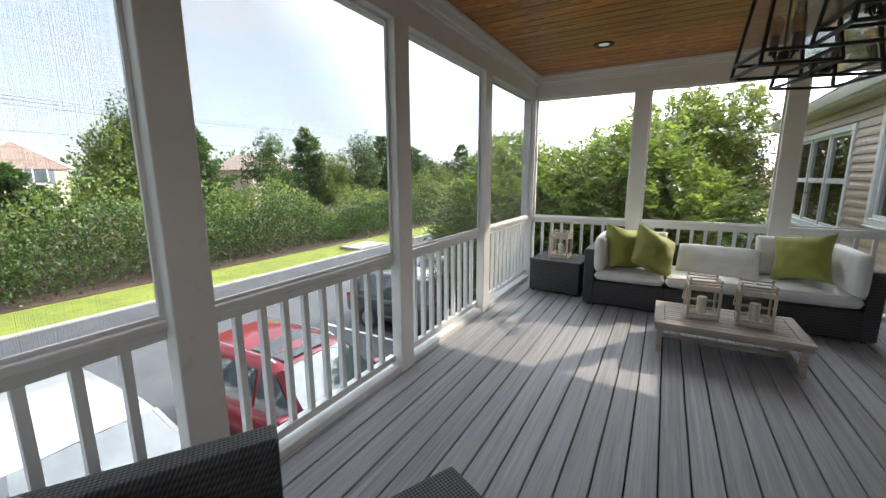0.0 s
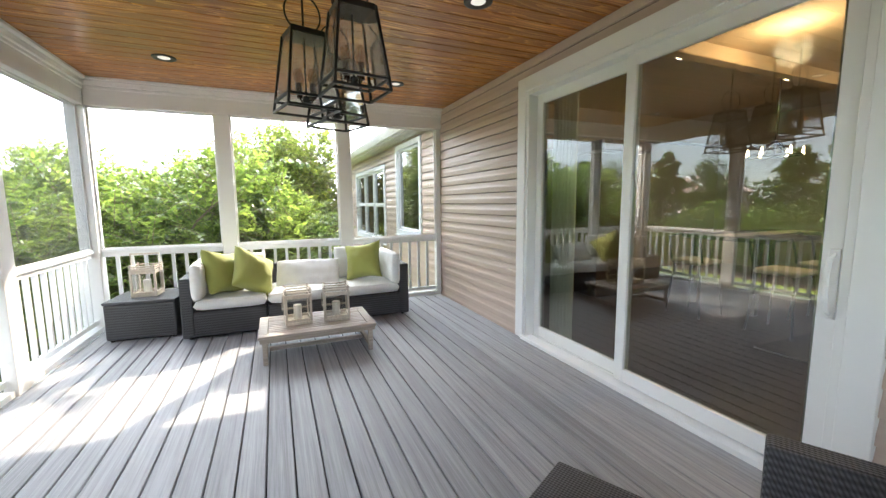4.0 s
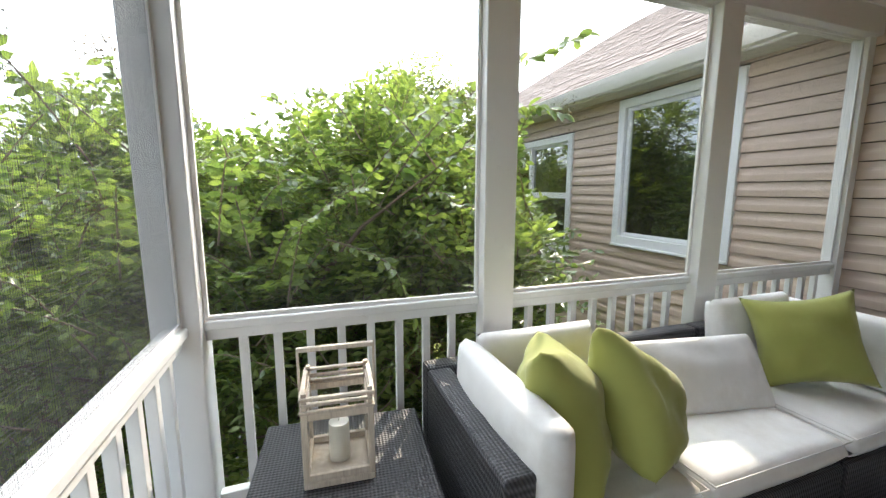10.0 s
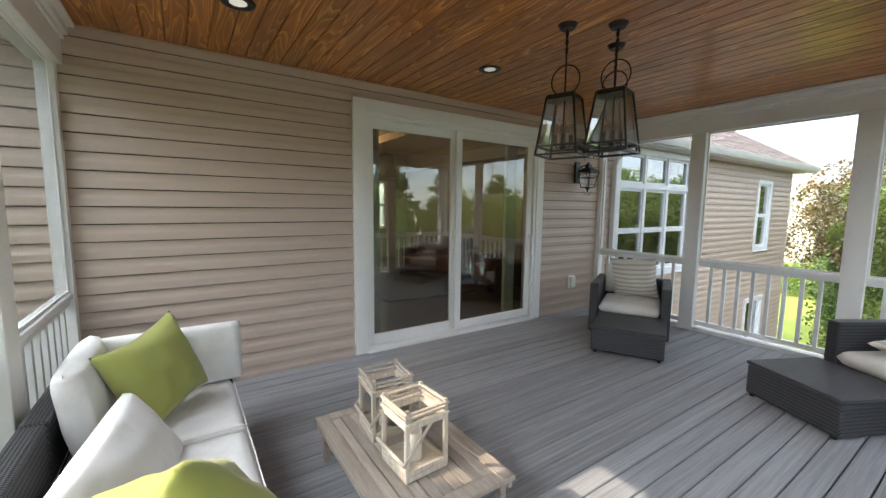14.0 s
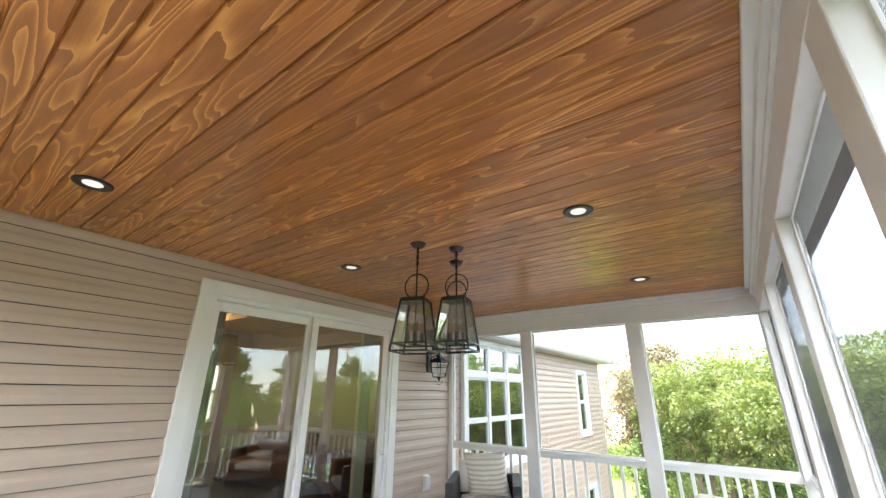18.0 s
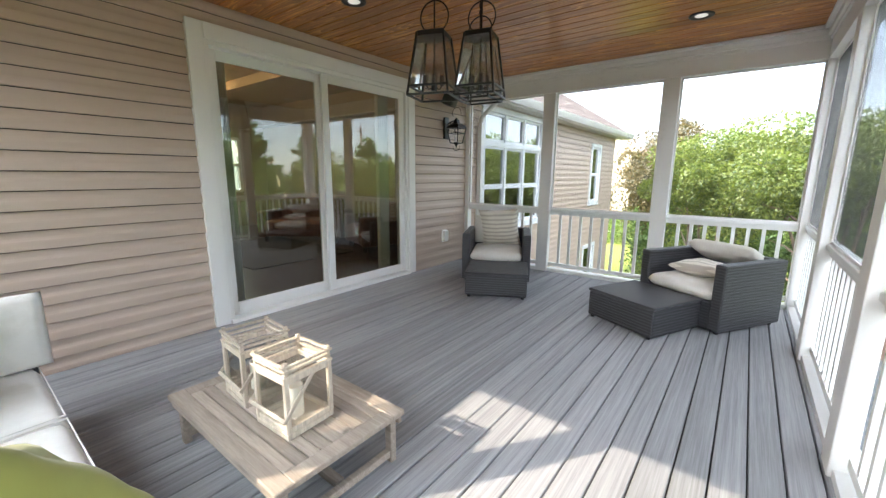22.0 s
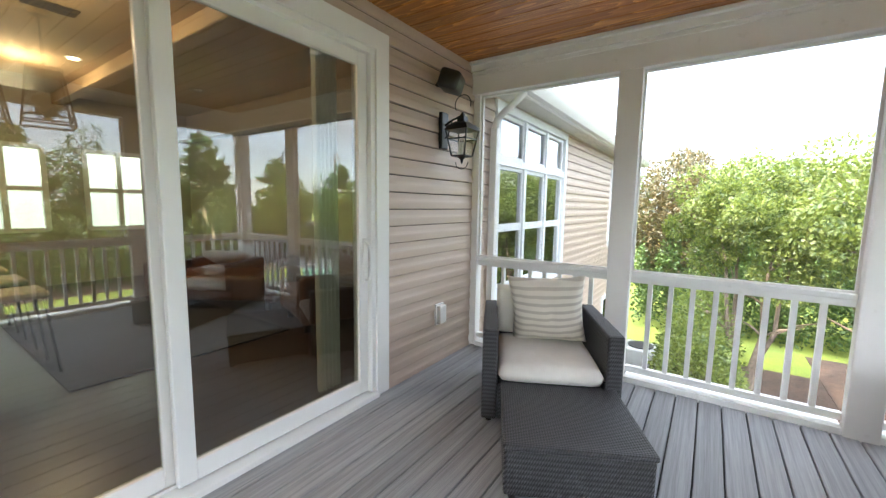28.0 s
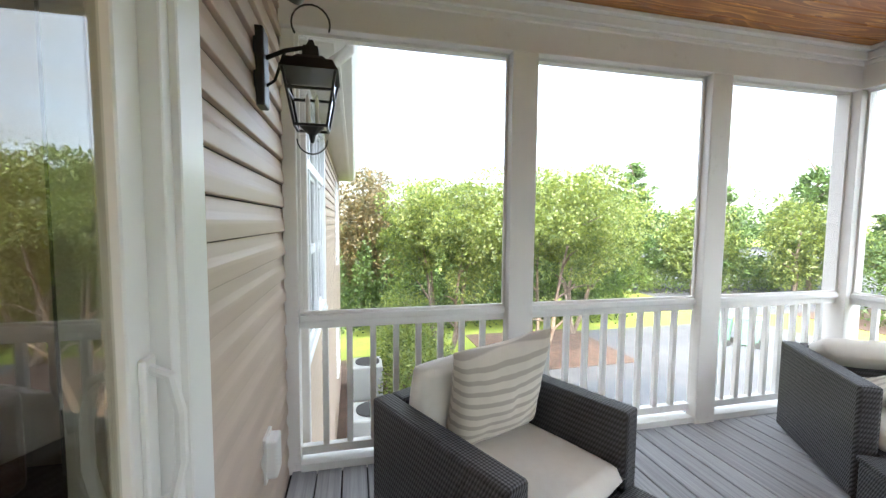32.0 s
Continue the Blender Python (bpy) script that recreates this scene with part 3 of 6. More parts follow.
def railing(axis, fixed, a, b, n):
    """Top rail, bottom rail, sill and n square balusters between two posts."""
    mid = (a + b) / 2
    def bx(lo, hi, w, z0, z1, bev=0.004):
        if axis == "y":
            return box(fixed - w / 2, lo, z0, fixed + w / 2, hi, z1, bev, 2)
        return box(lo, fixed - w / 2, z0, hi, fixed + w / 2, z1, bev, 2)
    t = thing("railing", "white painted porch railing with square balusters", "railing", group="porch railings", kind="")
    part("top_rail", bx(a, b, 0.085, RAIL_TOP - 0.04, RAIL_TOP, 0.008), M_RAIL, t)
    part("sub_rail", bx(a, b, 0.04, RAIL_TOP - 0.085, RAIL_TOP - 0.04), M_RAIL, t)
    part("bottom_rail", bx(a, b, 0.045, 0.075, 0.125), M_RAIL, t)
    part("sill", bx(a, b, 0.13, -0.02, 0.045), M_RAIL, t)
    for i in range(n):
        c = a + (b - a) * (i + 1) / (n + 1)
        s = 0.017
        bm = box(fixed - s, c - s, 0.12, fixed + s, c + s, RAIL_TOP - 0.08, 0.002) if axis == "y" else box(c - s, fixed - s, 0.12, c + s, fixed + s, RAIL_TOP - 0.08, 0.002)
        part("baluster", bm, M_RAIL, t)
    return t


def wire_mesh(axis, fixed, lo, hi, z0, z1, pitch=0.004, r=0.00025):
    """Fine square wires, upright and level, as one mesh."""
    a, b = [], []
    rng = np.random.default_rng(round(1000 * (abs(lo) + abs(fixed))))
    for c in np.arange(lo + pitch / 2, hi, pitch):
        c += rng.uniform(-0.45, 0.45) * pitch
        a.append((c, z0)); b.append((c, z1))
    up = len(a)
    for c in np.arange(z0 + pitch / 2, z1, pitch):
        c += rng.uniform(-0.45, 0.45) * pitch
        a.append((lo, c)); b.append((hi, c))
    a, b = np.array(a), np.array(b)
    v = []
    for p in (a, b):
        for s, d in ((-r, -r), (r, -r), (r, r), (-r, r)):
            q = np.zeros((len(a), 3))
            off = np.stack([np.where(np.arange(len(a)) < up, s, 0), np.where(np.arange(len(a)) < up, 0, s)], 1)
            w = p + off
            k = 1 if axis == "y" else 0
            q[:, k], q[:, 1 - k], q[:, 2] = w[:, 0], fixed + d, w[:, 1]
            v.append(q)
    v = np.stack(v, 1).reshape(-1, 3)
    quad = np.array([[0, 1, 5, 4], [1, 2, 6, 5], [2, 3, 7, 6], [3, 0, 4, 7]])
    f = (quad[None] + (np.arange(len(a)) * 8)[:, None, None]).reshape(-1, 4)
    me = bpy.data.meshes.new("mesh")
    me.vertices.add(len(v)); me.vertices.foreach_set("co", v.ravel())
    me.loops.add(f.size); me.loops.foreach_set("vertex_index", f.ravel().astype(np.int32))
    me.polygons.add(len(f)); me.polygons.foreach_set("loop_start", np.arange(0, f.size, 4, dtype=np.int32)); me.polygons.foreach_set("loop_total", np.full(len(f), 4, dtype=np.int32))
    me.update(calc_edges=True)
    return me


def screen(axis, fixed, a, b):
    """Insect mesh in a thin frame, from the top rail to the beam."""
    f = 0.016
    s = -1 if axis == "y" or fixed < 0 else 1
    c = fixed - s * 0.014
    t = thing("window_screen", "grey insect screen in a thin white frame above the railing", "screen", group="porch screens")
    def bx(lo, hi, z0, z1, th=0.008):
        if axis == "y":
            return box(c - th, lo, z0, c + th, hi, z1)
        return box(lo, c - th, z0, hi, c + th, z1)
    z0, z1 = RAIL_TOP + 0.001, BEAM - 0.002
    part("frame", bx(a, a + f, z0, z1), M_TRIM, t)
    part("frame", bx(b - f, b, z0, z1), M_TRIM, t)
    part("frame", bx(a + f, b - f, z1 - f, z1), M_TRIM, t)
    part("frame", bx(a + f, b - f, z0, z0 + f), M_TRIM, t)
    tagged(part("mesh", wire_mesh(axis, c, a + f, b - f, z0 + f, z1 - f, r=0.00019 if axis == "y" else 0.00011), M_SCREEN, t), kind="stuff")


def bays(axis, fixed, lo, posts, hi, skip_end=0.0):
    edges = [lo, *posts, hi]
    for i in range(len(edges) - 1):
        a, b = edges[i] + POST / 2 + 0.001, edges[i + 1] - POST / 2 - 0.001
        if i == len(edges) - 2 and skip_end:
            b = skip_end
        railing(axis, fixed, a, b, max(4, round((b - a) / 0.135) - 1))
        screen(axis, fixed, a, b)


bays("y", WEST, SOUTH, W_POSTS, NORTH)
bays("x", NORTH, WEST, N_POSTS, EAST, WALL_X - 0.077)
bays("x", SOUTH, WEST, sorted(S_POSTS), EAST, WALL_X - 0.077)

# ---- house wall ----
HOUSE_S, HOUSE_N = -9.8, 12.2
EAVE = 2.56
DOOR = (0.115, 2.525, -0.02, 2.42)
WINDOWS = [  # y0, y1, z0, z1
    (5.61, 6.88, 0.86, 2.385),
    (7.95, 11.05, 0.55, 2.13),
    (-4.03, -1.79, 0.445, 2.41),
    (-8.25, -7.55, 0.62, 2.14),
    (-8.25, -7.35, -1.75, -0.75),
    (6.2, 10.4, -1.85, -0.95),
]
OPEN = [DOOR, *WINDOWS]


def covered(y, z):
    return any(o[0] < y < o[1] and o[2] < z < o[3] for o in OPEN)


def solid_wall():
    """Wall 0.2 thick behind the siding, as blocks around the openings."""
    bm = bmesh.new()
    ys = sorted({HOUSE_S, HOUSE_N, *[o[0] for o in OPEN], *[o[1] for o in OPEN]})
    zs = sorted({GROUND - 0.1, CEIL + 0.16, *[o[2] for o in OPEN], *[o[3] for o in OPEN]})
    for j in range(len(zs) - 1):
        start = None
        for i in range(len(ys) - 1):
            blocked = covered((ys[i] + ys[i + 1]) / 2, (zs[j] + zs[j + 1]) / 2)
            if not blocked and start is None:
                start = ys[i]
            if start is not None and (blocked or i == len(ys) - 2):
                end = ys[i] if blocked else ys[i + 1]
                add_box(bm, WALL_X + 0.012, start, zs[j], WALL_X + 0.2, end, zs[j + 1])
                start = None
    return bm


# near-black core: seen through the lap slots, its colour paints their shadow lines
wall = tagged(part("wall_east", solid_wall(), M_DARK), "house wall clad in taupe vinyl lap siding", "wall", kind="structure")
EXPO = 0.1272
SID = 0.024


def siding_mesh(length, cut_lo=0.0, cut_hi=EXPO):
    """One lap course along y: a face that leans out to a rounded butt edge."""
    prof = [(0.0, 0.0), (-SID * 0.90, 0.0), (-SID, 0.003), (-SID, 0.010), (-SID * 0.92, EXPO * 0.36), (-SID * 0.84, EXPO * 0.46), (-SID * 0.66, EXPO * 0.54), (-SID * 0.48, EXPO * 0.64), (-SID * 0.16, EXPO - 0.006), (0.0, EXPO - 0.006)]
    return mesh_of("siding_board", extrude_profile(prof, "y", 0, length))


cache = {}
z = 0.0906 - 24 * EXPO
while z < CEIL - 0.01:
    zc = z + EXPO / 2
    blocks = sorted((o[0] - 0.10, o[1] + 0.10) for o in OPEN if o[2] - 0.10 < zc < o[3] + 0.10)
    segs, y = [], HOUSE_S
    for a, b in blocks:
        if a > y:
            segs.append((y, a))
        y = max(y, b)
    segs.append((y, HOUSE_N))
    cuts = []
    for a, b in segs:
        inner = [c for c in (SOUTH, NORTH) if a < c < b]
        e = [a, *inner, b]
        cuts += list(zip(e[:-1], e[1:]))
    for a, b in cuts:
        in_porch = a >= SOUTH - 0.01 and b <= NORTH + 0.01
        if z + EXPO > EAVE + 0.09 and not in_porch:
            continue
        if z < -0.3 and in_porch:
            continue
        key = round(b - a, 3)
        if key not in cache:
            cache[key] = siding_mesh(b - a)
            cache[key].materials.append(M_SIDING)
        ob = new("siding_board", cache[key])
        ob.parent = wall
        ob.location = (WALL_X + 0.012, a, z)
    z += EXPO

# end walls, back and roof close the house
for y0, y1 in ((HOUSE_S, HOUSE_S + 0.2), (HOUSE_N - 0.2, HOUSE_N)):
    tagged(part("wall_side", box(WALL_X + 0.205, y0, GROUND - 0.1, 13, y1, CEIL + 0.3), M_SIDING), "plain taupe end wall of the house", "wall", kind="structure")
tagged(part("wall_back", box(13.0, HOUSE_S, GROUND - 0.1, 13.2, HOUSE_N, CEIL + 0.3), M_SIDING), "plain rear wall of the house", "wall", kind="structure")
EAVE_X = 2.50


def roof_run(y0, y1, hip_lo, hip_hi):
    """Shingle courses up a slope from the eave, with soffit, fascia and gutter."""
    slope = 0.68
    t = tagged(part("roof", box(EAVE_X + 0.04, y0, EAVE - 0.03, 12.9, y1, EAVE - 0.01), M_SOFFIT), "brown asphalt shingle roof with pale gutter", "roof", kind="structure")
    part("fascia", box(EAVE_X + 0.02, y0, EAVE - 0.035, EAVE_X + 0.05, y1, EAVE + 0.14), M_TRIM, t)
    prof = [(EAVE_X + 0.018, EAVE - 0.02), (EAVE_X - 0.06, EAVE - 0.02), (EAVE_X - 0.085, EAVE + 0.02), (EAVE_X - 0.105, EAVE + 0.06), (EAVE_X - 0.12, EAVE + 0.105), (EAVE_X - 0.105, EAVE + 0.105), (EAVE_X - 0.07, EAVE + 0.0), (EAVE_X + 0.018, EAVE + 0.0)]
    part("gutter", extrude_profile(prof, "y", y0, y1), M_TRIM, t)
    rise, run = 0.055, 0.055 / slope
    for i in range(38):
        xa, za = EAVE_X - 0.02 + i * run, EAVE + 0.13 + i * rise
        a, b = y0 + hip_lo * i * run, y1 - hip_hi * i * run
        tab = bmesh.new()
        y = a + random.uniform(-0.3, 0.0)
        while y < b:
            w = random.uniform(0.22, 0.4)
            lift = random.choice((0.0, 0.0, 0.006))
            lo, hi = max(a, y), min(b, y + w - 0.004)
            if hi > lo + 0.01:
                add_box(tab, xa - lift, lo, -0.02, xa + run * 1.15, hi, 0.004 + lift)
            y += w
        for v in tab.verts:
            v.co.z += za + (v.co.x - xa) * slope + 0.007 * (1 - (v.co.x - xa) / run)
        part("shingle_course", tab, M_SHINGLE, t)
    return t


roof_run(NORTH + 0.10, HOUSE_N + 0.6, 0, 1.0)
roof_run(HOUSE_S - 0.6, SOUTH - 0.10, 1.0, 0)

# ---- sliding door ----
def sliding_door():
    y0, y1, z0, z1 = DOOR
    X = WALL_X
    d = thing("door_1", "wide white sliding glass patio door, closed", "door", kind="structure")
    cw = 0.125
    part("casing", box(X - 0.035, y0 - cw, 0.0, X + 0.01, y0, z1 + cw, 0.003), M_DOORTRIM, d)
    part("casing", box(X - 0.035, y1, 0.0, X + 0.01, y1 + cw, z1 + cw, 0.003), M_DOORTRIM, d)
    part("casing", box(X - 0.037, y0 - 0.0, z1, X + 0.01, y1 + 0.0, z1 + cw, 0.003), M_DOORTRIM, d)
    jb = 0.04
    part("jamb", box(X - 0.02, y0, 0.0, X + 0.17, y0 + jb, z1, 0.003), M_DOORTRIM, d)
    part("jamb", box(X - 0.02, y1 - jb, 0.0, X + 0.17, y1, z1, 0.003), M_DOORTRIM, d)
    part("head_jamb", box(X - 0.02, y0 + jb, z1 - jb, X + 0.17, y1 - jb, z1, 0.003), M_DOORTRIM, d)
    part("threshold", box(X - 0.06, y0, -0.005, X + 0.17, y1, 0.035, 0.004), M_DOORTRIM, d)
    part("track", box(X + 0.055, y0 + jb, 0.036, X + 0.065, y1 - jb, 0.05), M_DOORTRIM, d)
    mid = 1.395
    s = 0.083
    def sash(a, b, xo, label):
        t = part("sash", box(xo, a, 0.045, xo + 0.04, a + s, z1 - jb, 0.004), M_DOORTRIM, d, label)
        part("stile", box(xo, b - s, 0.045, xo + 0.04, b, z1 - jb, 0.004), M_DOORTRIM, t)
        part("rail", box(xo, a + s, 0.045, xo + 0.04, b - s, 0.045 + 0.10, 0.004), M_DOORTRIM, t)
        part("rail", box(xo, a + s, z1 - jb - 0.085, xo + 0.04, b - s, z1 - jb, 0.004), M_DOORTRIM, t)
        p = part("pane", box(xo + 0.018, a + s - 0.01, 0.135, xo + 0.022, b - s + 0.01, z1 - jb - 0.075), M_GLASS, t)
        p.visible_shadow = False
        return t
    sash(mid - 0.05, y1 - jb - 0.002, X + 0.075, "fixed white sash with one tall pane")
    mov = sash(y0 + jb + 0.002, mid, X + 0.015, "sliding white sash with one tall pane")
    hb = bmesh.new()
    ya = y0 + jb + 0.035
    add_tube(hb, [(X + 0.014, ya, 0.86), (X - 0.03, ya, 0.88), (X - 0.045, ya, 0.95), (X - 0.045, ya, 1.05), (X - 0.03, ya, 1.12), (X + 0.014, ya, 1.14)], 0.011, 8)
    add_box(hb, X + 0.002, ya - 0.022, 0.84, X + 0.016, ya + 0.022, 1.16, 0.004)
    part("handle", hb, M_DOORTRIM, mov, "white pull handle", smooth=False)
    hb = bmesh.new()
    add_tube(hb, [(X + 0.054, ya, 0.86), (X + 0.095, ya, 0.9), (X + 0.095, ya, 1.1), (X + 0.054, ya, 1.14)], 0.011, 8)
    part("handle", hb, M_DOORTRIM, mov, "white inner pull handle")
    return d


sliding_door()


# ---- windows of the house ----
def window(i, o, cols, rows, transom=0.0, label="white vinyl window in the siding"):
    y0, y1, z0, z1 = o
    X = WALL_X
    w = thing("window_%d" % i, label, "window", kind="structure")
    c = 0.10
    for a, b, p, q in ((y0 - c, y0, z0 - c, z1 + c), (y1, y1 + c, z0 - c, z1 + c), (y0, y1, z1, z1 + c), (y0, y1, z0 - c, z0)):
        part("window_frame", box(X - 0.03, a, p, X + 0.10, b, q, 0.004), M_WINFRAME, w)
    part("window_sill", box(X - 0.05, y0 - c, z0 - c - 0.025, X + 0.0, y1 + c, z0 - c, 0.004), M_WINFRAME, w)
    zt = z1 - transom
    spans = [(z0, zt)] if transom else [(z0, z1)]
    if transom:
        part("transom_bar", box(X - 0.015, y0, zt - 0.04, X + 0.08, y1, zt + 0.04), M_WINFRAME, w)
        spans = [(z0, zt - 0.04)]
    cells = []
    cw = (y1 - y0) / cols
    for k in range(cols):
        a, b = y0 + k * cw, y0 + (k + 1) * cw
        if k:
            part("mullion", box(X - 0.01, a - 0.035, z0, X + 0.08, a + 0.035, z1), M_WINFRAME, w)
        rh = (spans[0][1] - spans[0][0]) / rows
        for r in range(rows):
            cells.append((a, b, spans[0][0] + r * rh, spans[0][0] + (r + 1) * rh))
        if transom:
            cells.append((a, b, zt + 0.04, z1))
    for a, b, p, q in cells:
        e = 0.055
        s = part("sash", box(X + 0.015, a, p, X + 0.06, a + e, q, 0.003), M_WINFRAME, w)
        part("stile", box(X + 0.015, b - e, p, X + 0.06, b, q, 0.003), M_WINFRAME, s)
        part("rail", box(X + 0.015, a + e, p, X + 0.06, b - e, p + e * 0.8, 0.003), M_WINFRAME, s)
        part("rail", box(X + 0.015, a + e, q - e * 0.8, X + 0.06, b - e, q, 0.003), M_WINFRAME, s)
        g = part("pane", box(X + 0.036, a + e - 0.01, p + e * 0.8 - 0.01, X + 0.04, b - e + 0.01, q - e * 0.8 + 0.01), M_WINGLASS, w)
        g.visible_shadow = False


M_WINGLASS = glass_material("window_glass", (0.45, 0.50, 0.50), 0.40)
window(1, WINDOWS[0], 1, 1, label="single picture window with white frame beside the porch")
window(2, WINDOWS[1], 3, 2, label="triple white window with sashes")
window(3, WINDOWS[2], 3, 2, 0.525, label="tall triple window with transom lights")
window(4, WINDOWS[3], 1, 2, label="narrow white double-hung window")
window(5, WINDOWS[4], 1, 1, label="small white lower-floor window")
window(6, WINDOWS[5], 4, 1, label="long low window of the lower floor")
# added dark panels behind the windows; their colour holds the gloom of unlit rooms
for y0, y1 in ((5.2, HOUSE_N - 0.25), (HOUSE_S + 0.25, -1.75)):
    tagged(part("dark_backing", box(5.2, y0, -2.9, 5.3, y1, CEIL), M_DARKROOM := paint("unlit_room_dark", (0.10, 0.09, 0.08), 0.9)), "added dark panel standing in for unlit rooms behind the windows", "wall", kind="structure")

# ---- downspout ----
def downspout():
    t = thing("downspout", "white downspout bent from the gutter to the wall", "downspout")
    y = -1.585
    bm = bmesh.new()
    add_tube(bm, [(EAVE_X - 0.05, y, EAVE - 0.01), (EAVE_X - 0.05, y, EAVE - 0.07), (EAVE_X + 0.02, y, EAVE - 0.13), (WALL_X - 0.14, y, EAVE - 0.24), (WALL_X - 0.075, y, EAVE - 0.30), (WALL_X - 0.055, y, EAVE - 0.40)], 0.036, 10)
    part("elbow", bm, M_TRIM, t, smooth=True)
    part("pipe", box(WALL_X - 0.095, y - 0.033, GROUND, WALL_X - 0.02, y + 0.033, EAVE - 0.38, 0.008, 2), M_TRIM, t)


downspout()

# ---- sconce, speaker, outlet ----
def sconce():
    y, z = -0.70, 2.0
    X = WALL_X - 0.012
    t = thing("wall_lantern", "black iron coach lantern with clear glass on the siding", "wall lamp")
    part("backplate", box(X - 0.03, y - 0.05, z - 0.13, X + 0.01, y + 0.05, z + 0.17, 0.008, 2), M_BLACK, t)
    bm = bmesh.new()
    cx = X - 0.20
    add_tube(bm, [(X - 0.02, y, z + 0.06), (X - 0.10, y, z + 0.10), (cx, y, z + 0.125)], 0.009, 8)
    add_tube(bm, [(X - 0.02, y, z - 0.05), (X - 0.06, y, z - 0.02), (X - 0.10, y, z + 0.10)], 0.006, 8)
    add_tube(bm, [(cx + 0.075 * math.cos(a), y, z + 0.215 + 0.075 * math.sin(a)) for a in [k * math.pi / 10 - 0.6 for k in range(14)]], 0.004, 6)
    add_tube(bm, [(cx + 0.06 * math.cos(a), y, z - 0.245 + 0.06 * math.sin(a)) for a in [math.pi + k * math.pi / 10 for k in range(11)]], 0.003, 6)
    tagged(part("scroll_arm", bm, M_BLACK, t, smooth=True), kind="stuff")
    bm = bmesh.new()
    for z0, z1, r0, r1 in ((z + 0.005, z + 0.05, 0.115, 0.09), (z + 0.05, z + 0.075, 0.075, 0.05), (z + 0.075, z + 0.12, 0.035, 0.03), (z + 0.12, z + 0.15, 0.02, 0.008)):
        bmesh.ops.create_cone(bm, cap_ends=True, segments=4, radius1=r0 * 1.35, radius2=r1 * 1.35, depth=z1 - z0, matrix=Matrix.Translation((cx, y, (z0 + z1) / 2)) @ Matrix.Rotation(math.pi / 4, 4, "Z"))
    part("roof", bm, M_BLACK, t)
    a, b, zt, zb = 0.098, 0.062, z + 0.005, z - 0.20
    bm = bmesh.new()
    for sx in (-1, 1):
        for sy in (-1, 1):
            add_tube(bm, [(cx + sx * a, y + sy * a, zt), (cx + sx * b, y + sy * b, zb)], 0.007, 4)
    for zz, r in ((zb, b), (zt - 0.07, a * 0.88)):
        for k in range(4):
            p = [(-r, -r), (r, -r), (r, r), (-r, r)]
            add_tube(bm, [(cx + p[k][0], y + p[k][1], zz), (cx + p[(k + 1) % 4][0], y + p[(k + 1) % 4][1], zz)], 0.007, 4)
    add_cyl(bm, (cx, y, zb - 0.03), (cx, y, zb + 0.005), 0.012, 0.05, 10)
    add_cyl(bm, (cx, y, zb - 0.06), (cx, y, zb - 0.03), 0.006, 0.014, 8)
    part("cage", bm, M_BLACK, t)
    for k in range(4):
        p = [(-1, -1), (1, -1), (1, 1), (-1, 1)]
        q0, q1 = p[k], p[(k + 1) % 4]
        bm = bmesh.new()
        vs = [bm.verts.new(c) for c in ((cx + q0[0] * b, y + q0[1] * b, zb), (cx + q1[0] * b, y + q1[1] * b, zb), (cx + q1[0] * a, y + q1[1] * a, zt), (cx + q0[0] * a, y + q0[1] * a, zt))]
        bm.faces.new(vs)
        part("pane", bm, M_CLEAR, t)
    for dx, dy in ((-0.02, 0.0), (0.015, 0.018), (0.015, -0.018)):
        bm = cyl((cx + dx, y + dy, zb + 0.005), (cx + dx, y + dy, zb + 0.10), 0.008)
        add_cyl(bm, (cx + dx, y + dy, zb + 0.10), (cx + dx, y + dy, zb + 0.135), 0.010, 0.002, 8)
        part("candle_bulb", bm, M_WAX, t)


sconce()


def speaker():
    X = WALL_X - 0.01
    y, z = -0.62, 2.38
    t = thing("loudspeaker", "small black outdoor loudspeaker mounted under the ceiling", "loudspeaker")
    bm = box(-0.085, -0.115, -0.075, 0.085, 0.115, 0.075, 0.03, 3)
    part("body", bm, M_BLACK, t, m=pose(X - 0.14, y, z, 0, -18, 20), smooth=True)
    part("bracket", cyl((X - 0.10, y, z), (X + 0.005, y, z), 0.02), M_BLACK, t)


speaker()


def outlet():
    X = WALL_X - 0.018
    t = thing("outlet_box", "white weatherproof outlet cover on the siding", "outlet")
    part("cover", box(X - 0.045, -0.74, 0.35, X + 0.012, -0.64, 0.515, 0.012, 3), M_DOORTRIM, t)
    part("backplate", box(X - 0.004, -0.752, 0.338, X + 0.018, -0.628, 0.527, 0.003), M_DOORTRIM, t)


outlet()

# ---- ceiling lights ----
def downlight(x, y):
    t = thing("downlight", "recessed ceiling light with black trim and white lens", "ceiling light", group="recessed lights")
    bm = bmesh.new()
    n = 28
    rings = [[bm.verts.new((x + r * math.cos(2 * math.pi * k / n), y + r * math.sin(2 * math.pi * k / n), zz)) for k in range(n)] for r, zz in ((0.098, CEIL + 0.001), (0.096, CEIL - 0.008), (0.082, CEIL - 0.010), (0.046, CEIL - 0.0025))]
    for i in range(3):
        for k in range(n):
            bm.faces.new((rings[i][k], rings[i][(k + 1) % n], rings[i + 1][(k + 1) % n], rings[i + 1][k]))
    part("trim_ring", bm, M_BLACK, t, smooth=True)
    part("lens", cyl((x, y, CEIL - 0.004), (x, y, CEIL + 0.002), 0.05, 0.05, 28), M_LENS, t)


for lx in (-0.325, 1.85):
    for ly in (-0.22, 1.75, 3.71):
        downlight(lx, ly)

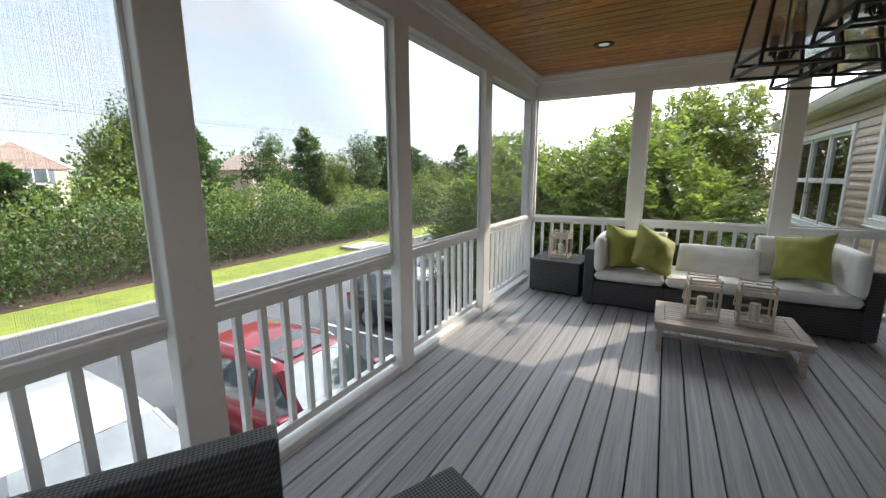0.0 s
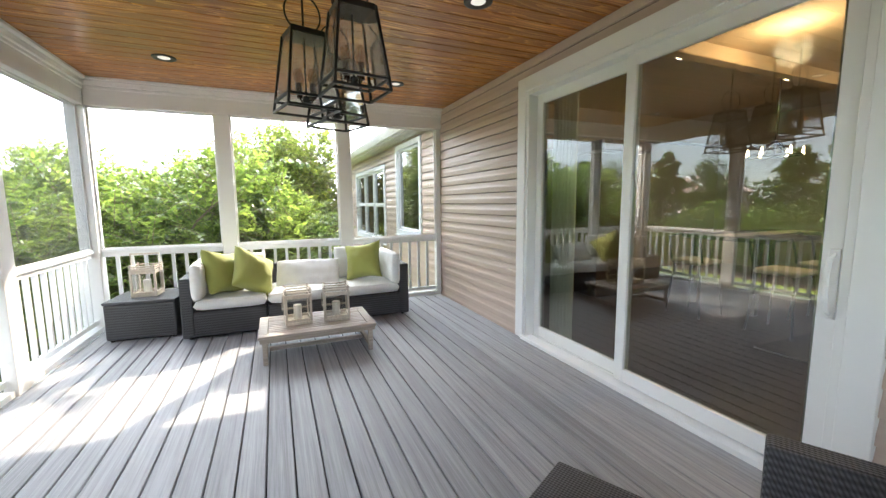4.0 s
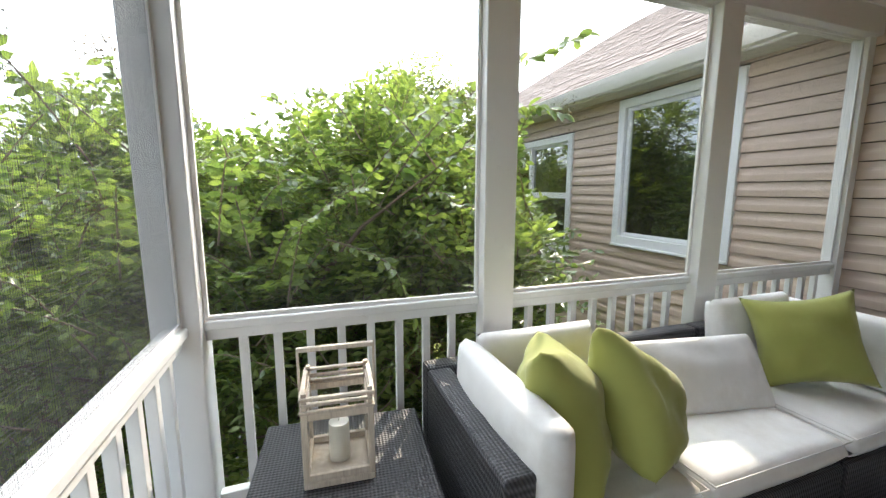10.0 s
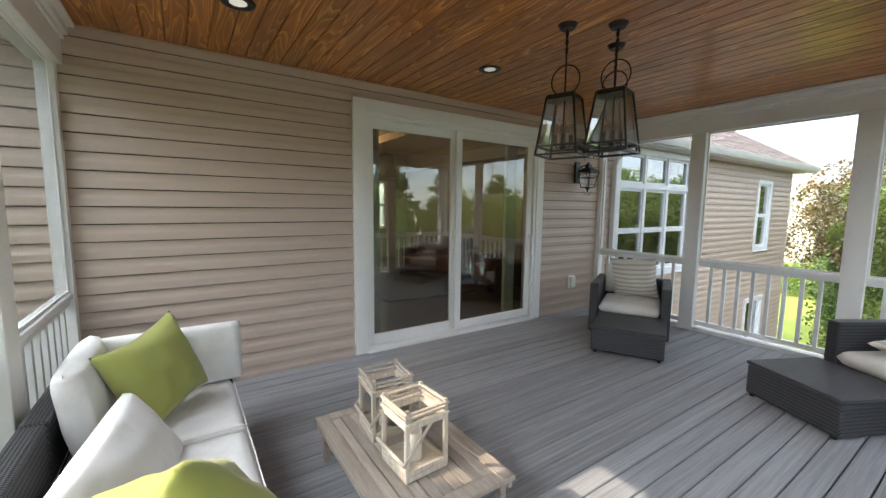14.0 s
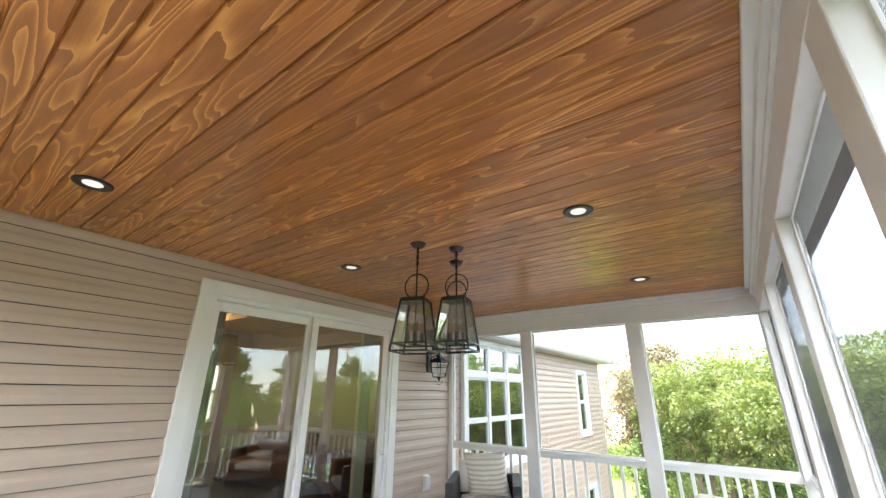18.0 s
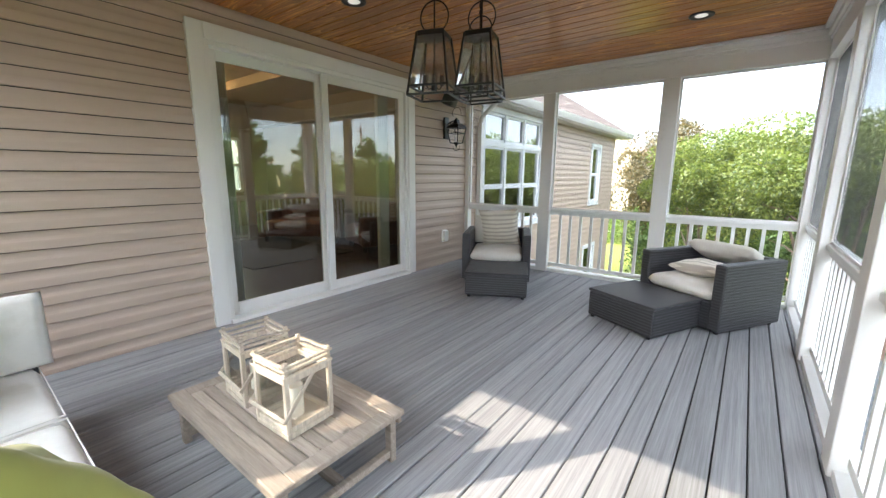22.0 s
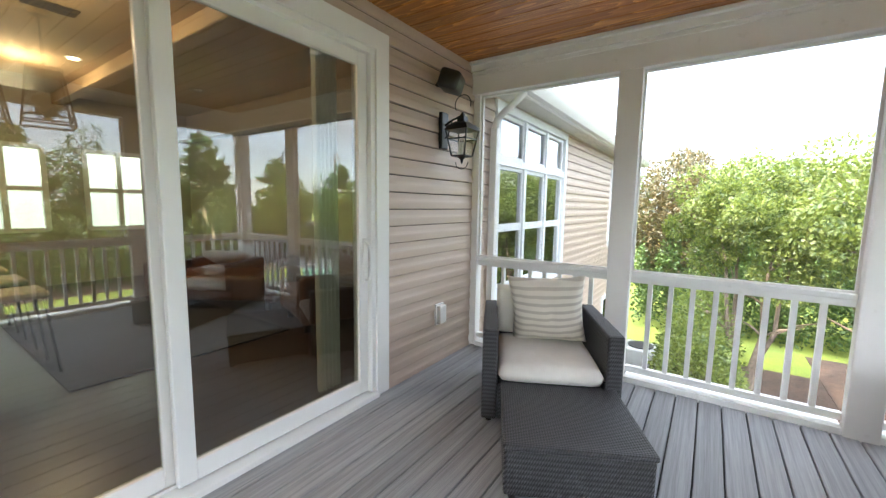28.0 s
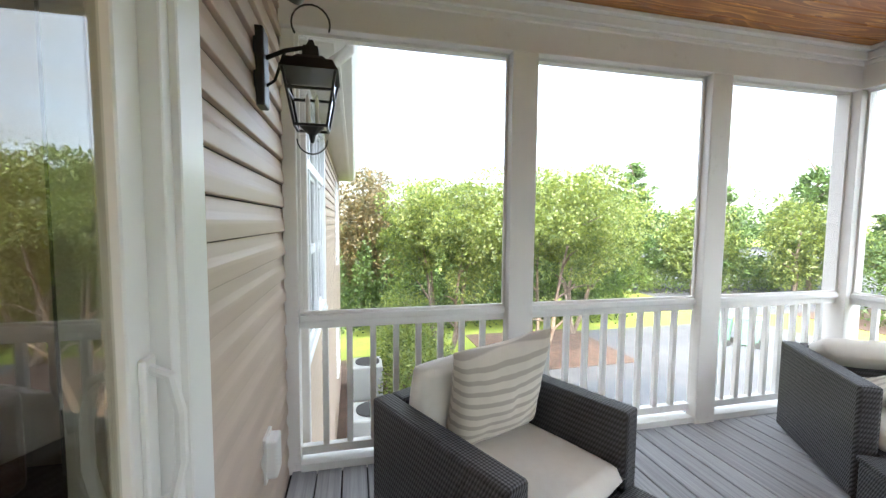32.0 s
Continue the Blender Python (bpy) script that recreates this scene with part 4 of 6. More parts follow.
# ---- pendant lanterns ----
def pendant(x, y, zt, zb, turn):
    t = thing("pendant_lantern", "black iron tapered glass lantern hung from the ceiling", "pendant lamp", pose(x, y, 0, 0, 0, turn), "pendant cluster")
    a, b = 0.088, 0.138
    part("canopy", cyl((0, 0, CEIL - 0.028), (0, 0, CEIL + 0.001), 0.045, 0.065, 20), M_BRONZE, t)
    bm = bmesh.new()
    add_cyl(bm, (0, 0, zt + 0.0), (0, 0, CEIL - 0.02), 0.006, n=8)
    for k in range(3):
        add_tube(bm, [(0.009 * math.cos(u), 0.0 if k % 2 else 0.009 * math.sin(u) * 0 + 0, CEIL - 0.06 - k * 0.05 + 0.022 * math.sin(u)) for u in [q * math.pi / 5 for q in range(10)]], 0.003, 5, True)
    part("rod", bm, M_BRONZE, t)
    bm = bmesh.new()
    add_tube(bm, [(0.095 * math.cos(u), 0, zt + 0.098 + 0.098 * math.sin(u)) for u in [q * math.pi / 16 - 0.95 for q in range(27)]], 0.005, 6)
    part("ring", bm, M_BRONZE, t, smooth=True)
    for s in (-1, 1):
        part("knuckle", box(s * 0.057 - 0.012, -0.012, zt, s * 0.057 + 0.012, 0.012, zt + 0.022, 0.004), M_BLACK, t)
    bm = bmesh.new()
    add_box(bm, -a, -a, zt - 0.03, a, a, zt, 0.003)
    part("top_plate", bm, M_BLACK, t)
    bm = bmesh.new()
    p = [(-1, -1), (1, -1), (1, 1), (-1, 1)]
    for sx, sy in p:
        add_tube(bm, [(sx * a, sy * a, zt - 0.01), (sx * b, sy * b, zb)], 0.0085, 4)
    bb = b - (b - a) * 0.12
    for zz, r in ((zb, b), (zb + 0.055, bb)):
        for k in range(4):
            add_tube(bm, [(p[k][0] * r, p[k][1] * r, zz), (p[(k + 1) % 4][0] * r, p[(k + 1) % 4][1] * r, zz)], 0.0085, 4)
    part("frame", bm, M_BLACK, t)
    for k in range(4):
        q0, q1 = p[k], p[(k + 1) % 4]
        bm = bmesh.new()
        bm.faces.new([bm.verts.new(c) for c in ((q0[0] * bb, q0[1] * bb, zb + 0.055), (q1[0] * bb, q1[1] * bb, zb + 0.055), (q1[0] * a, q1[1] * a, zt - 0.03), (q0[0] * a, q0[1] * a, zt - 0.03))])
        part("pane", bm, M_HAZE, t, "slightly hazy glass pane")
    bm = bmesh.new()
    add_cyl(bm, (0, 0, zb + 0.05), (0, 0, zt - 0.03), 0.005, n=6)
    add_cyl(bm, (0, 0, zb + 0.04), (0, 0, zb + 0.075), 0.02, 0.02, 10)
    part("stem", bm, M_BLACK, t)
    for k in range(4):
        u = k * math.pi / 2 + 0.4
        cx, cy = 0.052 * math.cos(u), 0.052 * math.sin(u)
        bm = bmesh.new()
        add_tube(bm, [(0.01 * math.cos(u), 0.01 * math.sin(u), zb + 0.06), (cx * 0.7, cy * 0.7, zb + 0.05), (cx, cy, zb + 0.075)], 0.004, 6)
        add_cyl(bm, (cx, cy, zb + 0.075), (cx, cy, zb + 0.135), 0.015, n=10)
        part("candle_sleeve", bm, M_BRONZE, t)
        bm = bmesh.new()
        bmesh.ops.create_uvsphere(bm, u_segments=10, v_segments=8, radius=0.026, matrix=Matrix.Translation((cx, cy, zb + 0.175)) @ Matrix.Diagonal((1, 1, 1.5, 1)))
        part("bulb", bm, M_BULB, t, "clear unlit bulb", smooth=True)


M_HAZE, hn, hl, hb_ = material("hazy_glass")
hn.remove(hb_)
_tr, _df, _gl, _m1, _m2, _fr = (hn.new(k) for k in ("ShaderNodeBsdfTransparent", "ShaderNodeBsdfTranslucent", "ShaderNodeBsdfGlossy", "ShaderNodeMixShader", "ShaderNodeMixShader", "ShaderNodeFresnel"))
_df.inputs[0].default_value, _gl.inputs["Roughness"].default_value = (0.8, 0.78, 0.72, 1), 0.03
_m1.inputs[0].default_value = 0.25
hl.new(_tr.outputs[0], _m1.inputs[1]); hl.new(_df.outputs[0], _m1.inputs[2])
hl.new(_fr.outputs[0], _m2.inputs[0]); hl.new(_m1.outputs[0], _m2.inputs[1]); hl.new(_gl.outputs[0], _m2.inputs[2])
hl.new(_m2.outputs[0], hn["Material Output"].inputs[0])
pendant(0.92, 1.875, 2.26, 1.865, 20)
pendant(0.72, 1.62, 2.29, 1.885, 14)
pendant(0.925, 1.32, 2.33, 1.925, 8)

# ---- wicker furniture ----
def wicker_box(x0, y0, z0, x1, y1, z1, bevel=0.014):
    return box(x0, y0, z0, x1, y1, z1, bevel, 2)


def feet(t, pts):
    for x, y in pts:
        part("foot", cyl((x, y, 0), (x, y, 0.03), 0.018, n=10), M_BLACK, t)


def sofa():
    y0, y1, x0, x1 = 3.84, 4.63, -0.40, 2.00
    a = 0.105
    u = (x1 - x0) / 3
    seams = [x0, x0 + 0.80, x0 + 1.60, x1]
    for i in range(3):
        lo, hi = seams[i] + 0.004, seams[i + 1] - 0.004
        lab = ("corner", "middle", "corner")[i]
        t = thing("sofa_section", "black woven resin %s section of an outdoor sofa" % lab, "sofa", group="sofa sections")
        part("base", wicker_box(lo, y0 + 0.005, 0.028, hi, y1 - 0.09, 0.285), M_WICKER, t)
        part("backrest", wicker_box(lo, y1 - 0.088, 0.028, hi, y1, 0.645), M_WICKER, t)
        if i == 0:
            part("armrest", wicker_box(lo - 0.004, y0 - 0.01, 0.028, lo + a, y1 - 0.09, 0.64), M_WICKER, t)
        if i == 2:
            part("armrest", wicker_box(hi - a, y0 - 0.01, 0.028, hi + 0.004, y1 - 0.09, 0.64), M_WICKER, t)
        feet(t, [(lo + 0.06, y0 + 0.06), (hi - 0.06, y0 + 0.06), (lo + 0.06, y1 - 0.05), (hi - 0.06, y1 - 0.05)])
        c0 = lo + (a if i == 0 else 0)
        c1 = hi - (a if i == 2 else 0)
        w, d = c1 - c0 - 0.002, 0.715
        t = thing("seat_cushion", "off-white canvas seat cushion, lightly stained", "cushion", pose((c0 + c1) / 2, y0 - 0.012 + d / 2, 0.353), "sofa cushions")
        part("cover", cushion(w, d, 0.125, 0.008, 18, 18, 0.0, 0.004, i, 0.98), M_WHITECUSH, t, smooth=True)
        bm = bmesh.new()
        e = 0.012
        add_tube(bm, [(-w / 2 + e, -d / 2 + e / 2, 0.052), (w / 2 - e, -d / 2 + e / 2, 0.052), (w / 2 - e / 2, d / 2 - e, 0.05), (-w / 2 + e / 2, d / 2 - e, 0.05)], 0.004, 5, True)
        part("piping", bm, M_WHITECUSH, t)
    def pad(x, y, z, w, d, hh, rx, ry, rz, seed, label, mat=M_WHITECUSH, puff=0.02, pinch=0.0, flat=0.95, cat="cushion", name="back_cushion", wr=0.006, group="sofa cushions"):
        t = thing(name, label, cat, pose(x, y, z, rx, ry, rz), group)
        part("cover", cushion(w, d, hh, puff, 20, 20, pinch, wr, seed, flat), mat, t, smooth=True)
        return t
    pad(-0.245, 4.13, 0.60, 0.70, 0.37, 0.11, 90, 0, 90, 5, "off-white canvas cushion standing against the arm", name="arm_cushion")
    pad(1.835, 4.13, 0.60, 0.70, 0.37, 0.11, 90, 0, 90, 6, "off-white canvas cushion standing against the arm", name="arm_cushion")
    pad(0.10, 4.45, 0.615, 0.58, 0.37, 0.12, 80, 0, 0, 7, "off-white canvas back cushion", flat=0.9)
    pad(0.86, 4.27, 0.535, 0.72, 0.36, 0.115, 58, 0, -9, 8, "off-white canvas back cushion, slumped", flat=0.8, wr=0.012)
    pad(1.50, 4.46, 0.62, 0.60, 0.40, 0.12, 82, 0, 0, 9, "off-white canvas back cushion", flat=0.9)
    pad(-0.03, 4.10, 0.64, 0.50, 0.50, 0.13, 70, 12, 58, 11, "olive green square throw pillow", M_GREEN, 0.085, 0.15, 0.55, "pillow", "throw_pillow", 0.022, "green pillows")
    pad(0.27, 4.06, 0.625, 0.50, 0.50, 0.13, 60, 28, 34, 12, "olive green square throw pillow leaning askew", M_GREEN, 0.09, 0.15, 0.55, "pillow", "throw_pillow", 0.024, "green pillows")
    pad(1.52, 4.20, 0.655, 0.50, 0.48, 0.11, 72, -10, -36, 13, "olive green square throw pillow against the back", M_GREEN, 0.075, 0.16, 0.55, "pillow", "throw_pillow", 0.02, "green pillows")


sofa()


def lantern(m, label, handle_up):
    """Square wooden lantern, glass on four sides, three stacked rims and a swinging handle."""
    t = thing("candle_lantern", label, "lantern", m, "candle lanterns")
    w, hh = 0.118, 0.34
    part("base", box(-w, -w, 0.0, w, w, 0.025, 0.003), M_LANTWOOD, t)
    for sx in (-1, 1):
        for sy in (-1, 1):
            part("corner_post", box(sx * w - 0.010 * (sx + 1), sy * w - 0.010 * (sy + 1), 0.025, sx * w - 0.010 * (sx - 1), sy * w - 0.010 * (sy - 1), hh - 0.07, 0.002), M_LANTWOOD, t)
    def rim(z0, z1, r, name="top_rim", th=0.018):
        bm = bmesh.new()
        add_box(bm, -r, -r, z0, r, -r + th, z1, 0.002)
        add_box(bm, -r, r - th, z0, r, r, z1, 0.002)
        add_box(bm, -r, -r + th, z0, -r + th, r - th, z1, 0.002)
        add_box(bm, r - th, -r + th, z0, r, r - th, z1, 0.002)
        part(name, bm, M_LANTWOOD, t)
    rim(0.026, 0.05, w - 0.003, "lower_frame")
    rim(hh - 0.095, hh - 0.07, w - 0.003, "upper_frame")
    for k in range(3):
        rim(hh - 0.069 + k * 0.0235, hh - 0.069 + k * 0.0235 + 0.011, w + 0.004 - (k % 2) * 0.006, th=0.016)
        for sx in (-1, 1):
            for sy in (-1, 1):
                bm = box(sx * (w - 0.012) - 0.008, sy * (w - 0.012) - 0.008, hh - 0.058 + k * 0.0235, sx * (w - 0.012) + 0.008, sy * (w - 0.012) + 0.008, hh - 0.0455 + k * 0.0235)
                part("spacer", bm, M_LANTWOOD, t)
    for k in range(4):
        bm = box(-w + 0.02, -0.0012, 0.05, w - 0.02, 0.0012, hh - 0.095)
        part("pane", bm, M_CLEAR, t, m=pose(0, 0, 0, 0, 0, 90 * k) @ Matrix.Translation((0, -w + 0.012, 0)))
    bm = cyl((0, 0, 0.026), (0, 0, 0.165), 0.037, 0.036, 20)
    add_cyl(bm, (0, 0, 0.165), (0, 0, 0.178), 0.0015, n=5)
    part("candle", bm, M_WAX, t, "white pillar candle", smooth=False)
    ang = 0 if handle_up else -138
    hm = Matrix.Translation((0, 0, hh - 0.09)) @ Matrix.Rotation(radians(ang), 4, "X")
    bm = bmesh.new()
    L = 0.19
    for sx in (-1, 1):
        add_box(bm, sx * (w + 0.011) - 0.004, -0.009, -0.012, sx * (w + 0.011) + 0.004, 0.009, L, 0.002)
    add_box(bm, -w - 0.015, -0.009, L, w + 0.015, 0.009, L + 0.016, 0.002)
    part("handle", bm, M_LANTWOOD, t, m=hm)
    return t


def side_table():
    t = thing("side_table", "black woven resin cube side table", "table", pose(-0.768, 4.375, 0, 0, 0, -5))
    part("body", wicker_box(-0.31, -0.30, 0.02, 0.31, 0.29, 0.385), M_WICKER, t)
    part("top", wicker_box(-0.318, -0.308, 0.386, 0.318, 0.298, 0.415, 0.01), M_WICKER, t)
    feet(t, [(-0.27, -0.26), (0.27, -0.26), (-0.27, 0.25), (0.27, 0.25)])


side_table()
lantern(pose(-0.785, 4.37, 0.415, 0, 0, -4), "whitewashed wooden candle lantern on the side table, handle raised", True)


def coffee_table():
    x0, x1, y0, y1, zt = 0.335, 1.345, 2.81, 3.46, 0.265
    t = thing("coffee_table", "low weathered teak slatted coffee table", "table")
    th = 0.028
    fr = 0.075
    part("frame_rail", box(x0, y0, zt - th, x1, y0 + fr, zt, 0.004), M_TABLE, t)
    part("frame_rail", box(x0, y1 - fr, zt - th, x1, y1, zt, 0.004), M_TABLE, t)
    part("frame_rail", box(x0, y0 + fr, zt - th, x0 + fr, y1 - fr, zt, 0.004), M_TABLE, t)
    part("frame_rail", box(x1 - fr, y0 + fr, zt - th, x1, y1 - fr, zt, 0.004), M_TABLE, t)
    part("mid_rail", box((x0 + x1) / 2 - 0.03, y0 + fr, zt - th - 0.02, (x0 + x1) / 2 + 0.03, y1 - fr, zt - th), M_TABLE, t)
    n = 9
    ww = (y1 - y0 - 2 * fr) / n
    for i in range(n):
        a = y0 + fr + i * ww + 0.004
        part("slat", box(x0 + fr + 0.002, a, zt - th + 0.004, x1 - fr - 0.002, a + ww - 0.007, zt - 0.002, 0.003), M_TABLE, t)
    part("apron", box(x0 + 0.012, y0 + 0.012, zt - th - 0.035, x1 - 0.012, y0 + 0.03, zt - th), M_TABLE, t)
    part("apron", box(x0 + 0.012, y1 - 0.03, zt - th - 0.035, x1 - 0.012, y1 - 0.012, zt - th), M_TABLE, t)
    for x in (x0 + 0.03, x1 - 0.07):
        for y in (y0 + 0.03, y1 - 0.065):
            part("leg", box(x, y, 0.0, x + 0.04, y + 0.035, zt - th, 0.003), M_TABLE, t)
        part("stretcher", box(x + 0.004, y0 + 0.065, 0.03, x + 0.036, y1 - 0.065, 0.065, 0.003), M_TABLE, t)
    part("long_stretcher", box(x0 + 0.075, (y0 + y1) / 2 - 0.02, 0.03, x1 - 0.075, (y0 + y1) / 2 + 0.02, 0.065, 0.003), M_TABLE, t)


coffee_table()
lantern(pose(0.675, 3.165, 0.265, 0, 0, 3), "whitewashed wooden candle lantern on the coffee table, handle lowered", False)
lantern(pose(1.03, 3.15, 0.265, 0, 0, -4), "whitewashed wooden candle lantern on the coffee table, handle lowered", False)


def armchair(m, pillow_flat, label):
    """Wicker armchair; it faces local +y."""
    t = thing("armchair", label, "chair", m, "wicker armchairs")
    w, d, a = 0.86, 0.81, 0.10
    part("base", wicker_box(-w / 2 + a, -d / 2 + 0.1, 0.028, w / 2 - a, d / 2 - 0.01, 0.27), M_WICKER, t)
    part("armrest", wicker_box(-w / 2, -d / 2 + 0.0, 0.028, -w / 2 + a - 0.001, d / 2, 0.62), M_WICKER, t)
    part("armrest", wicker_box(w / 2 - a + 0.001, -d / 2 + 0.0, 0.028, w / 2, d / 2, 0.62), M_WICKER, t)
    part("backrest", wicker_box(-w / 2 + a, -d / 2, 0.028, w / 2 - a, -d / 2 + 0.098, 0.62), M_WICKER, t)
    feet(t, [(-w / 2 + 0.05, -d / 2 + 0.05), (w / 2 - 0.05, -d / 2 + 0.05), (-w / 2 + 0.05, d / 2 - 0.05), (w / 2 - 0.05, d / 2 - 0.05)])
    s = thing("seat_cushion", "cream canvas seat cushion on the armchair", "cushion", m @ pose(0, 0.055, 0.335), "chair cushions")
    part("cover", cushion(w - 2 * a - 0.004, 0.70, 0.13, 0.008, 18, 18, 0.0, 0.005, 21 + pillow_flat, 0.99), M_CREAMCUSH, s, smooth=True)
    if pillow_flat:
        b = thing("back_cushion", "cream canvas back cushion fallen over the chair back", "cushion", m @ pose(0.02, -0.28, 0.60, 28, 0, 0), "chair cushions")
        part("cover", cushion(0.62, 0.36, 0.12, 0.01, 16, 14, 0.0, 0.008, 31, 0.9), M_CREAMCUSH, b, smooth=True)
        p = thing("throw_pillow", "cream and beige striped pillow lying on the seat", "pillow", m @ pose(0.03, 0.03, 0.475, 6, 2, 12), "striped pillows")
        part("cover", cushion(0.46, 0.46, 0.07, 0.05, 20, 20, 0.12, 0.012, 33, 0.6), M_STRIPE, p, smooth=True)
    else:
        b = thing("back_cushion", "cream canvas back cushion standing in the armchair", "cushion", m @ pose(0.04, -0.23, 0.60, 80, 0, 0), "chair cushions")
        part("cover", cushion(0.60, 0.40, 0.12, 0.01, 16, 14, 0.0, 0.008, 41, 0.9), M_CREAMCUSH, b, smooth=True)
        p = thing("throw_pillow", "cream and beige striped pillow leaning in the armchair", "pillow", m @ pose(-0.02, -0.05, 0.655, 74, 4, -10), "striped pillows")
        part("cover", cushion(0.54, 0.54, 0.10, 0.06, 20, 20, 0.10, 0.012, 43, 0.6), M_STRIPE, p, smooth=True)


def ottoman(m, label):
    t = thing("ottoman", label, "ottoman", m, "wicker ottomans")
    part("body", wicker_box(-0.343, -0.323, 0.02, 0.343, 0.323, 0.255), M_WICKER, t)
    part("top", wicker_box(-0.35, -0.33, 0.257, 0.35, 0.33, 0.288, 0.01), M_WICKER, t)
    feet(t, [(-0.3, -0.3), (0.3, -0.3), (-0.3, 0.3), (0.3, 0.3)])


armchair(pose(1.79, -0.57, 0, 0, 0, 27), 0, "black woven resin armchair with striped pillow in the corner")
ottoman(pose(1.42, 0.066, 0, 0, 0, 27), "black woven resin ottoman in front of the armchair")
armchair(pose(-0.61, -0.49, 0, 0, 0, -32), 1, "black woven resin armchair with fallen cushions by the railing")
ottoman(pose(-0.162, 0.104, 0, 0, 0, -26), "black woven resin ottoman pushed against the armchair")

# ---- room behind the glass ----
def room():
    x0, x1, y0, y1, zc = WALL_X + 0.2, 9.6, -1.6, 5.0, 3.05
    fl = plank_material("dark_oak_floor", (0.018, 0.009, 0.006), (0.055, 0.029, 0.018), 0.3, 0.7, "y", 1.0, bump=0.1)
    tan = paint("tan_ceiling", (0.50, 0.36, 0.22), 0.8)
    wallm = paint("room_wall", (0.38, 0.32, 0.24), 0.8)
    tagged(part("room_floor", box(x0, y0, -0.05, x1, y1, -0.002), fl), "dark stained oak floor of the living room", "floor", kind="structure")
    tagged(part("room_ceiling", box(x0, y0, zc, x1, y1, zc + 0.1), tan), "tan painted living room ceiling", "ceiling", kind="structure")
    for a, b, c, d in ((x0, y0 - 0.1, x1, y0), (x0, y1, x1, y1 + 0.1)):
        tagged(part("room_wall", box(a, b, -0.05, c, d, zc), wallm), "tan living room wall", "wall", kind="structure")
    lo, hi = 0.9, 2.2
    wins = [(-0.9, 0.0), (0.5, 1.4)]
    y = y0
    for a, b in wins:
        tagged(part("room_wall", box(x1, y, -0.05, x1 + 0.15, a, zc), wallm), "tan living room wall", "wall", kind="structure")
        tagged(part("room_wall", box(x1, a, -0.05, x1 + 0.15, b, lo), wallm), "tan living room wall", "wall", kind="structure")
        tagged(part("room_wall", box(x1, a, hi, x1 + 0.15, b, zc), wallm), "tan living room wall", "wall", kind="structure")
        w = thing("room_window", "bright white-framed window across the living room", "window", kind="structure")
        for k in range(3):
            c = a + (b - a) * k / 2
            part("window_frame", box(x1 - 0.02, c - 0.035, lo, x1 + 0.1, c + 0.035, hi), M_DOORTRIM, w)
        for zz in (lo, (lo + hi) / 2, hi):
            part("window_frame", box(x1 - 0.021, a, zz - 0.035, x1 + 0.101, b, zz + 0.035), M_DOORTRIM, w)
        y = b
    tagged(part("room_wall", box(x1, y, -0.05, x1 + 0.15, y1, zc), wallm), "tan living room wall", "wall", kind="structure")
    # an added glowing sheet stands in for daylight behind the far windows
    glow_m = emitter("daylight_glow", (0.85, 0.95, 0.85), 0.07)
    tagged(part("backdrop", box(x1 + 0.6, y0, 0.5, x1 + 0.62, y1, 2.6), glow_m), "glowing panel standing in for daylight outside the far windows", "backdrop", kind="structure")
    # exposed timber beams
    bm_m = plank_material("dark_timber", (0.03, 0.017, 0.010), (0.09, 0.05, 0.03), 0.6, 0.8, "x", 1.0)
    t = thing("kitchen_cabinet", "tall dark wooden kitchen cabinet with a broad cornice", "cabinet")
    part("body", box(4.7, 3.5, 0.0, 5.3, 4.85, 2.05, 0.01), bm_m, t)
    part("cornice", box(4.55, 3.3, 2.05, 5.45, 4.9, 2.2, 0.02), bm_m, t)
    for yy in (0.2, 2.2):
        tagged(part("ceiling_beam", box(4.2, yy, zc - 0.16, x1, yy + 0.14, zc - 0.002, 0.01), tan), "tan boxed ceiling beam", "beam", kind="structure")
    warm = emitter("warm_lamp", (1.0, 0.72, 0.38), 1.6)
    for lx, ly in ((5.0, 0.6), (5.0, 2.6), (7.2, 0.6), (7.2, 2.6)):
        t = thing("room_downlight", "lit warm recessed light in the room ceiling", "ceiling light", group="room lights")
        part("lens", cyl((lx, ly, zc - 0.012), (lx, ly, zc + 0.002), 0.055, n=16), warm, t)
        part("trim_ring", cyl((lx, ly, zc - 0.006), (lx, ly, zc + 0.001), 0.08, n=16), M_DOORTRIM, t)
    t = thing("ceiling_vent", "dark slotted vent in the room ceiling", "vent")
    part("grille", box(5.6, 0.9, zc - 0.012, 5.8, 1.25, zc - 0.001, 0.002), M_DARK, t)
    # chandelier
    t = thing("chandelier", "iron chandelier with warm lit candle bulbs", "chandelier")
    cx, cy, cz = 6.6, 2.4, 1.95
    part("stem", cyl((cx, cy, cz), (cx, cy, zc), 0.012, n=8), M_BRONZE, t)
    bm = bmesh.new()
    add_tube(bm, [(cx + 0.28 * math.cos(k * math.pi / 12), cy + 0.28 * math.sin(k * math.pi / 12), cz) for k in range(24)], 0.012, 6, True)
    part("hoop", bm, M_BRONZE, t)
    for k in range(6):
        u = k * math.pi / 3
        p = (cx + 0.28 * math.cos(u), cy + 0.28 * math.sin(u), cz)
        part("arm", cyl((cx, cy, cz + 0.2), p, 0.007, n=6), M_BRONZE, t)
        part("bulb", cyl(p, (p[0], p[1], cz + 0.1), 0.02, 0.008, 8), warm, t, "warm lit bulb")
    # furniture
    leather = paint("brown_leather", (0.13, 0.055, 0.028), 0.4, 0.15, 6)
    cream = fabric("cream_upholstery", (0.55, 0.50, 0.42))
